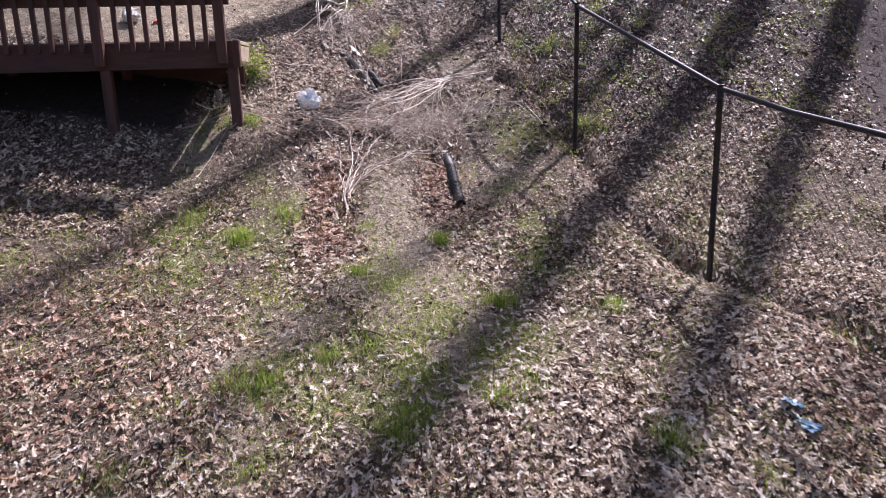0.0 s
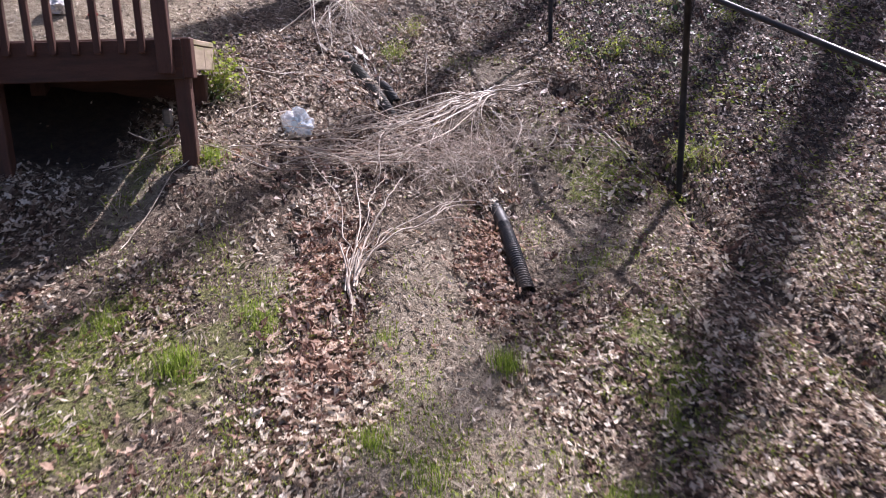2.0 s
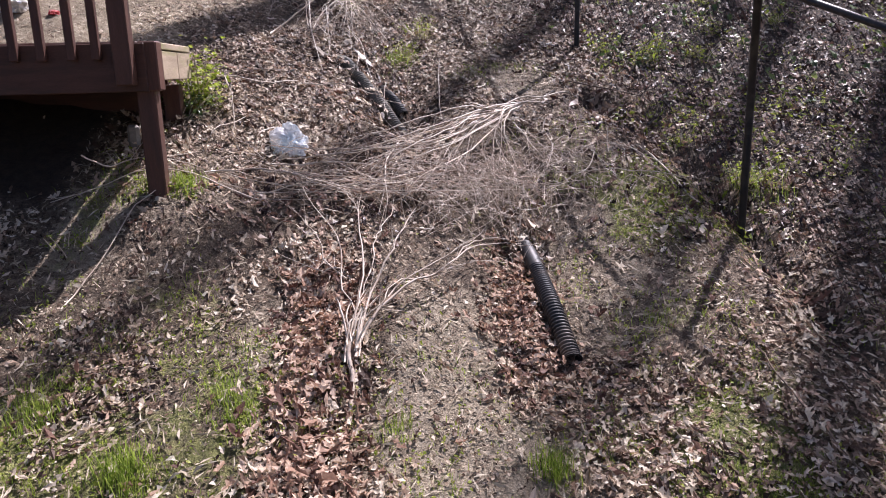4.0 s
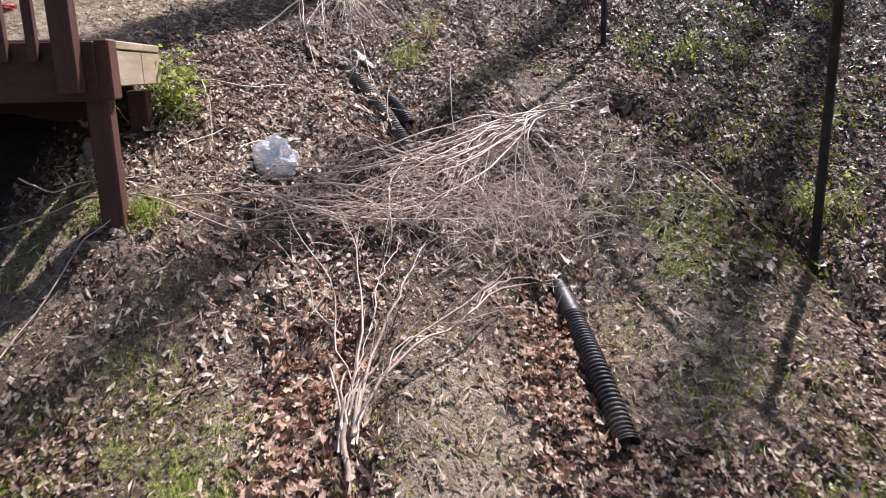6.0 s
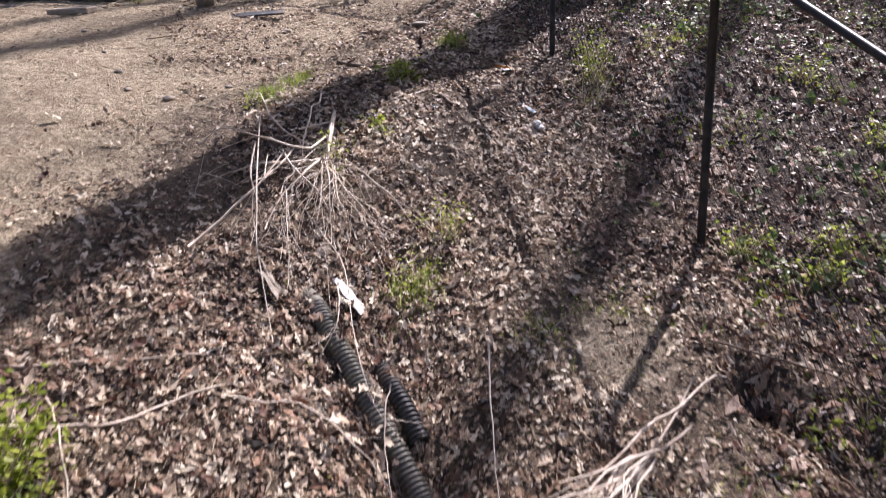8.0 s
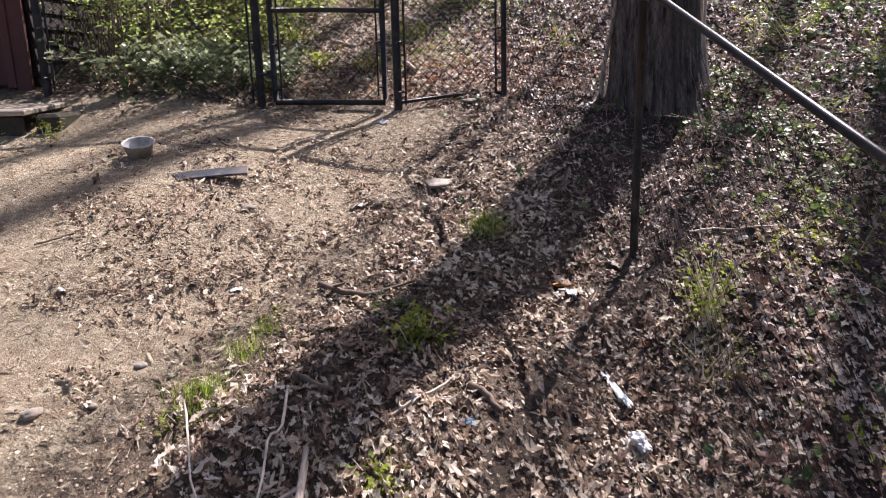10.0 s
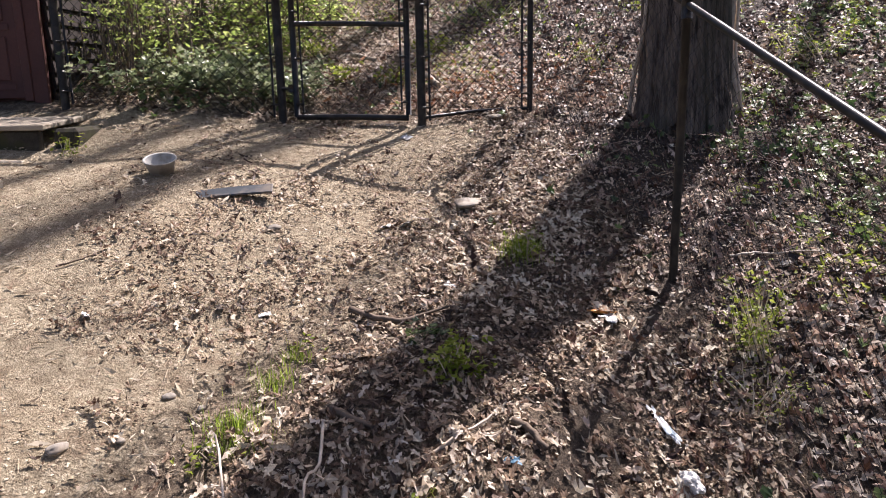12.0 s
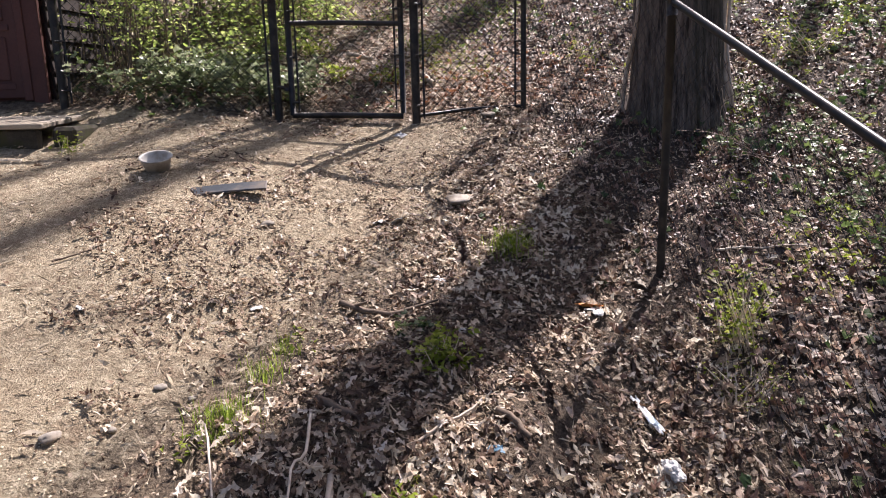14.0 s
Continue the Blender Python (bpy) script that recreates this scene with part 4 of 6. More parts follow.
def pipe(name, label, points, r, material, corrugated=(0.0, 1.0), rings=0.019):
    p = np.array([(x, y, g(x, y) + dz) for x, y, dz in points])
    t = thing(name, *p[0], label, "pipe")
    s = np.concatenate([[0], np.cumsum(np.linalg.norm(np.diff(p, axis=0), axis=1))])
    n = int(s[-1] / (rings / 8))
    u = np.linspace(0, s[-1], n)
    # a smooth way through the points
    q = np.column_stack([np.interp(u, s, p[:, i]) for i in range(3)])
    k = max(3, n // 12)
    q = np.column_stack([np.convolve(np.pad(q[:, i], k, mode="edge"), np.ones(2 * k + 1) / (2 * k + 1), "valid") for i in range(3)]) - p[0]
    w = (u / s[-1] >= corrugated[0]) & (u / s[-1] <= corrugated[1])
    wave = 0.90 + 0.10 * np.clip(1.6 * np.cos(np.arange(n) * 2 * np.pi / 8), -1, 1)
    rad = np.where(w, r * wave, r * 0.94)
    v, f = tube_arrays(q, rad, 20)
    keep = np.arange(len(f) - 2 * 18)
    link("hose", fast_mesh("hose", v, f[keep], True), material, t)
    vi, fi = tube_arrays(q[-60:], rad[-60:] * 0.80, 16)
    link("bore", fast_mesh("bore", vi, fi[: len(fi) - 2 * 14][:, ::-1], True), PIPE, t)
    return t


pipe("drain_pipe", "black corrugated plastic drain pipe with a smooth sleeve, lying downhill", [(0.01, 6.40, -0.06), (0.045, 6.22, 0.03), (0.08, 6.0, 0.045), (0.10, 5.7, 0.045), (0.145, 5.39, 0.032)], 0.041, PIPE, (0.36, 1.0))
pipe("drain_pipe", "dusty dark corrugated drain pipe half buried in leaves", [(-1.12, 8.13, -0.11), (-1.04, 7.97, 0.015), (-0.93, 7.77, 0.04), (-0.84, 7.645, 0.035), (-0.74, 7.49, 0.035), (-0.64, 7.37, 0.03), (-0.56, 7.25, -0.005)], 0.042, PIPE_DUSTY, (0.2, 1.0))
pipe("drain_pipe", "short end of a black corrugated pipe in the hollow", [(-0.76, 7.75, -0.01), (-0.67, 7.59, 0.025), (-0.60, 7.46, 0.025)], 0.039, PIPE, (0.0, 1.0))



def drift(label, ax, ay, bx, by, count, spread, lift, material):
    """Leaves blown on to a thing between two places."""
    u = rng.random(count)
    x, y = ax + u * (bx - ax) + rng.normal(0, spread, count), ay + u * (by - ay) + rng.normal(0, spread, count)
    pos = np.stack([x, y, gz(x, y) + lift * rng.uniform(0.3, 1.0, count)], -1)
    v, f = scatter(OAK, pos, rng.uniform(0.03, 0.08, count), rng.uniform(0, 6.283, count), rng.normal(0, 0.5, count), rng.uniform(0, 6.283, count), rng.normal(0, 0.7, count), rng.normal(0.25, 0.45, count), slope_of(x, y))
    tagged(link("fallen_leaves", fast_mesh("fallen_leaves", v, f, True), material), label, "leaves", kind="stuff")


drift("dry leaves fallen over the upper drain pipes", -1.02, 7.95, -0.68, 7.25, 110, 0.07, 0.09, DRY)
drift("leaves caught under the brush at the pipe's upper end", 0.0, 6.34, 0.03, 6.22, 70, 0.06, 0.10, DRY)

# ---- trees ----


def limb(start, way, length, r, rnd, droop=0.0, n=7):
    p, d, out = np.array(start, float), np.array(way, float), []
    for k in range(n):
        out.append(p.copy())
        d = d + rnd.normal(0, 0.10, 3) + np.array([0, 0, 0.03 - droop])
        d /= np.linalg.norm(d)
        p = p + d * length / (n - 1)
    return np.array(out), np.linspace(r, r * 0.32, n)


def bare_tree(x, y, r, height, seed, label, lean=(0.0, 0.0), first=0.4, limbs=9, wob=0.1, reach=1.0, slim=0.0, sway=(0.0, 0.0), group="bare trees on the slope"):
    rnd = np.random.default_rng(seed)
    z = g(x, y)
    t = thing("tree", x, y, z, label, "tree", group)
    n, sides = (90, 150) if r > 0.25 and y < 13 else (26, 24)
    s = np.linspace(0, 1, n)
    hs = -0.25 + (height + 0.25) * s ** 1.3
    path = np.column_stack([lean[0] * hs + wob * np.sin(hs * 0.6 + seed), lean[1] * hs + wob * np.cos(hs * 0.5 + seed), hs])
    path[:, :2] += np.clip(hs, 0, 4)[:, None] * np.array(sway)
    path[:, :2] -= np.array([np.interp(0, hs, path[:, 0]), np.interp(0, hs, path[:, 1])])
    rad = r * (1 - 0.8 * np.clip(hs, 0, None) / height) * (1 + 0.10 * np.exp(-np.clip(hs, 0, None) / 0.2)) * (1 - slim * np.clip(hs / 3, 0, 1))
    v, f = tube_arrays(path, rad, sides)
    a = np.arange(len(v)) % sides
    th = a * 6.2832 / sides
    furrow = np.abs(np.sin(th * 21 + 2.2 * vnoise(th * 4, v[:, 2] * 1.8, seed))) * (0.6 + 0.8 * vnoise(th * 6, v[:, 2] * 4, seed + 1))
    ridge = 1 + 0.04 * np.sin(th * 4 + 0.7 * v[:, 2]) + 0.09 * (furrow - 0.5) + 0.008 * rnd.normal(0, 1, len(v))
    c = np.repeat(path, sides, 0)
    v = c + (v - c) * ridge[:, None]
    link("trunk", fast_mesh("trunk", v, f, True), OAK_BARK if n == 90 else BARK, t)
    out = []
    for k in range(limbs):
        hz = height * (first + (0.97 - first) * (k + 0.5) / limbs)
        az = rnd.uniform(0, 6.283)
        base = [np.interp(hz, hs, path[:, i]) for i in range(3)]
        lr = np.interp(hz, hs, rad) * 0.55
        p, pr = limb(base, (math.cos(az), math.sin(az), 0.7), height * reach * rnd.uniform(0.22, 0.38), lr, rnd)
        out.append(tube_arrays(p, pr, 6))
        for m in range(7):
            i = rnd.integers(2, 7)
            d = rnd.normal(0, 1, 3) + np.array([0, 0, 0.4])
            p2, r2 = limb(p[i], d / np.linalg.norm(d), height * reach * rnd.uniform(0.06, 0.14), pr[i] * 0.5, rnd)
            out.append(tube_arrays(p2, r2, 4))
            for _ in range(4):
                d = rnd.normal(0, 1, 3)
                i = rnd.integers(2, 7)
                p3, r3 = limb(p2[i], d / np.linalg.norm(d), height * rnd.uniform(0.02, 0.06), max(r2[i] * 0.5, 0.006), rnd, n=4)
                out.append(tube_arrays(p3, r3, 3))
    v, f = joined(out)
    link("crown", fast_mesh("crown", v, f, True), BARK, t, "bare branches")
    return t


oak = bare_tree(0.785, 12.22, 0.292, 15.0, 3, "thick rough-barked tree trunk with pale vines, behind the fence", (0.0, 0.0), 0.45, 8, 0.0, slim=0.17, sway=(-0.021, 0.013))
for vx, vr in ((-0.325, 0.016), (0.30, 0.026), (0.335, 0.013)):
    pts = [((1 - 0.17 * min(max(0.18 * k - 0.12, 0) / 3, 1)) * vx * (1.13 - 0.12 * min(k, 3) / 3) + 0.02 * math.sin(0.9 * k + vx * 9) - 0.004 * k * (1 if vx > 0 else -1) - 0.0038 * k, -0.05 + 0.03 * math.cos(1.1 * k + vx * 5), -0.12 + 0.18 * k) for k in range(18)]
    tube("vine", pts, [vr - 0.0003 * k for k in range(18)], TWIG_TAN, oak, 6, "pale climbing vine stem")
# the far trees stand where their shadows lead: a place on the shadow and the way to the sun
UP_SUN = np.array([0.52, 0.854])
for sx, sy, way, r, h, seed in ((1.34, 5.72, 12, 0.25, 31, 11), (2.80, 6.07, 11.5, 0.21, 31, 12), (-2.28, 11.0, 11.5, 0.22, 21, 14), (-1.59, 9.5, 9.0, 0.05, 12, 15), (4.9, 6.3, 18, 0.29, 27, 17), (-0.47, 4.45, 17, 0.12, 26, 18), (0.68, 5.98, 12, 0.06, 19, 19), (-2.85, 11.45, 13, 0.18, 21, 20), (-2.25, 11.78, 12, 0.09, 18, 24), (-2.62, 10.4, 13, 0.09, 21, 21), (1.74, 8.63, 11, 0.17, 12.5, 22), (-0.1, 9.83, 10, 0.12, 10.8, 23)):
    bare_tree(sx + way * UP_SUN[0], sy + way * UP_SUN[1], r, h, seed, "leafless tree higher on the slope, casting long shadows", first=0.62, limbs=6, reach=0.5)
bare_tree(0.62 + 12.0 * UP_SUN[0], 9.2 + 12.0 * UP_SUN[1], 0.165, 28.0, 13, "slender leafless tree on the slope beyond the fence", (0.0, 0.0), 0.66, 6, reach=0.5)

# ---- brush: cut stems and brambles ----


def arc(p, q, rise, sway, n=12, rnd=None, jitter=0.008):
    """A springy stem from p to q (x, y, height over the ground), arched up and swung aside."""
    p, q = np.array(p, float), np.array(q, float)
    s = np.linspace(0, 1, n)
    d = (q - p)[:2]
    side = np.array([-d[1], d[0]])
    xy = p[None, :2] + s[:, None] * d[None] + np.sin(np.pi * s)[:, None] * side[None] * sway
    if rnd is not None:
        xy = xy + np.cumsum(rnd.normal(0, jitter, (n, 2)), 0) * (s * (1 - s) * 4)[:, None]
    z = gz(xy[:, 0], xy[:, 1]) + p[2] + s * (q[2] - p[2]) + rise * np.sin(np.pi * s) + 0.012
    return np.column_stack([xy, z])


def stem(parent, pts, r0, r1, material, rnd, twigs=0, twig_len=0.2, name="stem"):
    out = [tube_arrays(pts, np.linspace(r0, r1, len(pts)), 6)]
    for _ in range(twigs):
        i = rnd.integers(2, len(pts) - 1)
        d = pts[min(i + 1, len(pts) - 1)] - pts[i - 1]
        d = d / (np.linalg.norm(d) + 1e-9) + rnd.normal(0, 0.55, 3) + np.array([0, 0, 0.15])
        length = twig_len * rnd.uniform(0.5, 1.4)
        s = np.linspace(0, 1, 5)[:, None]
        tp = pts[i] + s * d * length + s ** 2 * rnd.normal(0, 0.06, 3) * length * 4 * 0.3
        floor_z = gz(tp[:, 0], tp[:, 1]) + 0.008
        tp[:, 2] = np.maximum(tp[:, 2], floor_z)
        out.append(tube_arrays(tp, np.linspace(max(r1 * 0.9, r0 * 0.26), r1 * 0.5, 5), 4))
    v, f = joined(out)
    return link(name, fast_mesh(name, v - np.array(parent.location), f, True), material, parent)


def through_points(pts, n=18, rnd=None, jitter=0.0025):
    """A smooth way through a few places (x, y, height over the ground)."""
    p = np.array(pts, float)
    p = np.vstack([2 * p[0] - p[1], p, 2 * p[-1] - p[-2]])
    out = []
    m = len(pts) - 1
    for u in np.linspace(0, m - 1e-6, n):
        k, w = int(u), u - int(u)
        a, b, c, d = p[k], p[k + 1], p[k + 2], p[k + 3]
        out.append(0.5 * (2 * b + (c - a) * w + (2 * a - 5 * b + 4 * c - d) * w ** 2 + (3 * b - a - 3 * c + d) * w ** 3))
    q = np.array(out)
    if rnd is not None:
        q[:, :2] += np.cumsum(rnd.normal(0, jitter, (n, 2)), 0)
    q[:, 2] = gz(q[:, 0], q[:, 1]) + np.maximum(q[:, 2], 0.012)
    return q


def laid(parent, ways, r0, r1, material, rnd, twigs=2, twig_len=0.14, crook=0.0025):
    for w in ways:
        k = rnd.uniform(0.8, 1.2)
        stem(parent, through_points(w, 16, rnd, crook), r0 * k, r1 * k, material, rnd, twigs, twig_len)


def tangle(parent, arrays, name, label, material):
    v, f = joined(arrays)
    ob = link(name, fast_mesh(name, v - np.array(parent.location), f, True), material, parent, label)
    return tagged(ob, kind="stuff")


def brush_pile():
    rnd = np.random.default_rng(21)
    t = thing("brush_pile", -0.5, 6.6, g(-0.5, 6.6), "heap of pale cut stems and tangled bramble twigs on the leaves", "brush")
    # the pale fan, hooked together at its butt on the mound and combed out across the heap
    laid(t, (((0.30, 7.45, 0.06), (0.16, 7.27, 0.13), (-0.02, 7.18, 0.17), (-0.25, 6.92, 0.2), (-0.45, 6.75, 0.2), (-0.63, 6.64, 0.17), (-0.79, 6.58, 0.14), (-1.04, 6.61, 0.12), (-1.34, 6.67, 0.08)),
             ((0.12, 7.25, 0.12), (0.01, 7.2, 0.15), (-0.18, 6.9, 0.18), (-0.4, 6.71, 0.16), (-0.63, 6.65, 0.12), (-0.87, 6.59, 0.1)), ((0.1, 7.22, 0.14), (-0.13, 6.98, 0.2), (-0.34, 6.72, 0.22), (-0.52, 6.52, 0.2), (-0.63, 6.43, 0.16), (-0.71, 6.35, 0.08)),
             ((0.09, 7.24, 0.12), (-0.1, 6.93, 0.17), (-0.3, 6.64, 0.2), (-0.45, 6.44, 0.22), (-0.58, 6.39, 0.15), (-0.6, 6.35, 0.1))), 0.0052, 0.0022, TWIG, rnd, 3, 0.2)
    laid(t, (((0.12, 7.24, 0.14), (0.02, 7.15, 0.17), (-0.02, 7.02, 0.16), (-0.06, 6.91, 0.1), (-0.07, 6.75, 0.02)), ((0.12, 7.22, 0.14), (0.04, 7.11, 0.16), (0.01, 6.97, 0.13), (0.03, 6.9, 0.07), (0.06, 6.8, 0.01)),
             ((0.1, 7.24, 0.14), (0.0, 7.1, 0.17), (-0.02, 6.98, 0.13), (-0.06, 6.8, 0.03)), ((0.05, 7.07, 0.12), (0.11, 6.96, 0.1), (0.19, 6.82, 0.02)), ((0.04, 7.12, 0.15), (-0.04, 7.03, 0.13), (-0.2, 6.74, 0.14), (-0.36, 6.5, 0.15), (-0.46, 6.38, 0.14), (-0.55, 6.3, 0.08))), 0.0044, 0.0018, TWIG, rnd, 3, 0.15)
    laid(t, (((0.38, 7.67, 0.05), (0.1, 7.23, 0.13), (-0.2, 7.0, 0.22), (-0.42, 6.84, 0.22), (-0.65, 6.66, 0.2), (-0.85, 6.62, 0.14), (-1.06, 6.67, 0.1)), ((0.02, 7.14, 0.15), (-0.21, 6.82, 0.17), (-0.4, 6.66, 0.16), (-0.62, 6.59, 0.14), (-0.71, 6.51, 0.12), (-0.73, 6.46, 0.05)),
             ((0.05, 7.22, 0.14), (-0.21, 6.94, 0.18), (-0.45, 6.8, 0.14), (-0.63, 6.76, 0.1)), ((0.02, 7.2, 0.14), (-0.21, 6.85, 0.18), (-0.47, 6.58, 0.18), (-0.58, 6.77, 0.12), (-0.6, 6.69, 0.08)), ((-0.31, 6.73, 0.1), (-0.34, 6.54, 0.12), (-0.37, 6.4, 0.04))), 0.0040, 0.0018, TWIG, rnd, 3, 0.15)
    for k in range(11):
        a = (k + rnd.uniform(-0.4, 0.4)) / 10
        p = (0.07 + rnd.normal(0, 0.03), 7.22 + rnd.normal(0, 0.03), 0.12)
        m = (-0.12 - 0.28 * a + rnd.normal(0, 0.05), 6.93 - 0.08 * a + rnd.normal(0, 0.06), rnd.uniform(0.06, 0.20))
        q = (-0.10 - 0.75 * a + rnd.normal(0, 0.08), 6.58 + 0.10 * a + rnd.normal(0, 0.10), rnd.uniform(0.03, 0.16))
        e = (q[0] - rnd.uniform(-0.05, 0.3), q[1] - rnd.uniform(-0.05, 0.16), rnd.uniform(0.02, 0.10))
        stem(t, through_points((p, m, q, e), 16, rnd, 0.006), rnd.uniform(0.0016, 0.0032), 0.0011, TWIG, rnd, 4, 0.15)
    # stems that lie across the lower side of the heap
    laid(t, (((-1.51, 6.29, 0.06), (-1.31, 6.37, 0.1), (-1.12, 6.35, 0.12), (-0.92, 6.27, 0.1), (-0.75, 6.31, 0.08), (-0.57, 6.42, 0.06)), ((-1.25, 6.28, 0.04), (-1.06, 6.29, 0.1), (-0.84, 6.32, 0.12), (-0.61, 6.37, 0.1), (-0.3, 6.62, 0.04)),
             ((-1.15, 6.4, 0.1), (-0.97, 6.29, 0.12), (-0.79, 6.29, 0.1), (-0.56, 6.31, 0.1), (-0.35, 6.5, 0.05)), ((-1.24, 6.47, 0.08), (-0.95, 6.46, 0.12), (-0.73, 6.43, 0.14), (-0.47, 6.48, 0.1), (-0.3, 6.66, 0.06)),
             ((-1.08, 6.63, 0.1), (-0.85, 6.43, 0.12), (-0.66, 6.34, 0.1), (-0.45, 6.3, 0.06), (-0.31, 6.28, 0.02)), ((-1.15, 6.52, 0.1), (-0.95, 6.5, 0.14), (-0.76, 6.53, 0.15), (-0.53, 6.75, 0.1))), 0.0042, 0.0019, TWIG, rnd, 3, 0.18)
    for k in range(12):
        x0, x1 = rnd.uniform(-1.45, -0.85), rnd.uniform(-0.6, -0.15)
        p = (x0, 6.42 + rnd.normal(0, 0.13), rnd.uniform(0.0, 0.08))
        m = (-0.80 + rnd.normal(0, 0.10), 6.36 + rnd.normal(0, 0.09), rnd.uniform(0.04, 0.15))
        q = (x1, 6.44 + 0.25 * (x1 + 0.6) + rnd.normal(0, 0.10), rnd.uniform(0.01, 0.10))
        stem(t, through_points((p, m, q), 15, rnd, 0.008), rnd.uniform(0.0017, 0.0032), 0.0011, TWIG if rnd.random() < 0.55 else TWIG_RED, rnd, 3, 0.15)
    # loops and single stems that stand off the heap
    laid(t, (((-1.58, 6.56, 0.02), (-1.52, 6.42, 0.16), (-1.46, 6.46, 0.24), (-1.42, 6.83, 0.12)), ((-1.36, 6.69, 0.02), (-1.33, 6.67, 0.12), (-1.28, 6.77, 0.12), (-1.2, 6.89, 0.06)), ((-1.98, 6.06, 0.25), (-1.85, 6.03, 0.2), (-1.78, 6.06, 0.2), (-1.69, 6.19, 0.14), (-1.5, 6.27, 0.08)),
             ((0.48, 6.81, 0.05), (0.42, 6.65, 0.08), (0.27, 6.55, 0.08), (0.12, 6.59, 0.04)), ((0.24, 7.17, 0.02), (0.24, 6.79, 0.1), (0.19, 6.61, 0.1), (0.13, 6.63, 0.03)), ((-0.3, 6.75, 0.1), (-0.23, 6.52, 0.12), (-0.19, 6.41, 0.06), (-0.22, 6.3, 0.02)),
             ((-0.58, 6.78, 0.1), (-0.64, 6.46, 0.14), (-0.62, 6.26, 0.1), (-0.63, 6.2, 0.03))), 0.0034, 0.0016, TWIG, rnd, 2, 0.12)
    laid(t, (((-0.69, 7.44, 0.25), (-0.69, 7.31, 0.2), (-0.66, 7.07, 0.1)), ((-0.37, 7.49, 0.3), (-0.38, 7.26, 0.25), (-0.37, 7.1, 0.1)), ((-1.22, 7.4, 0.04), (-0.92, 7.32, 0.14), (-0.76, 7.14, 0.2), (-0.65, 6.95, 0.2)),
             ((0.25, 6.66, 0.05), (0.53, 6.62, 0.08), (1.10, 6.70, 0.03)), ((0.53, 6.93, 0.03), (0.71, 6.83, 0.06), (0.86, 6.70, 0.02)), ((-1.2, 6.25, 0.03), (-1.7, 6.2, 0.08), (-2.15, 6.05, 0.04))), 0.0033, 0.0016, TWIG, rnd, 2, 0.12)
    # fine twigs, too many to tell apart: some combed with the fan, most curling any way
    for material, name, count in ((TWIG_RED, "twig_mass", 70), (TWIG_TAN, "twig_mass", 290), (TWIG, "twig_mass", 110)):
        out = []
        for k in range(count):
            r = rnd.random()
            if r < 0.62:
                cx, cy = rnd.normal(-0.16, 0.24), rnd.normal(6.55, 0.18)
            elif r < 0.90:
                cx, cy = rnd.normal(0.25, 0.20), rnd.normal(6.60, 0.19)
            else:
                cx, cy = rnd.normal(-0.90, 0.30), rnd.normal(6.42, 0.14)
            a, ln = rnd.normal(3.8, 0.6) if rnd.random() < 0.4 else rnd.uniform(0, 6.283), rnd.uniform(0.08, 0.34)
            p, q = (cx, cy, rnd.uniform(0, 0.1)), (cx + ln * math.cos(a), cy + ln * math.sin(a) * 0.8, rnd.uniform(0, 0.15))
            out.append(tube_arrays(arc(p, q, rnd.uniform(0.0, 0.10), rnd.normal(0, 0.3), 8, rnd), np.linspace(0.0017, 0.0009, 8), 4))
        tangle(t, out, name, "thin tangled twigs", material)
    return t


brush_pile()


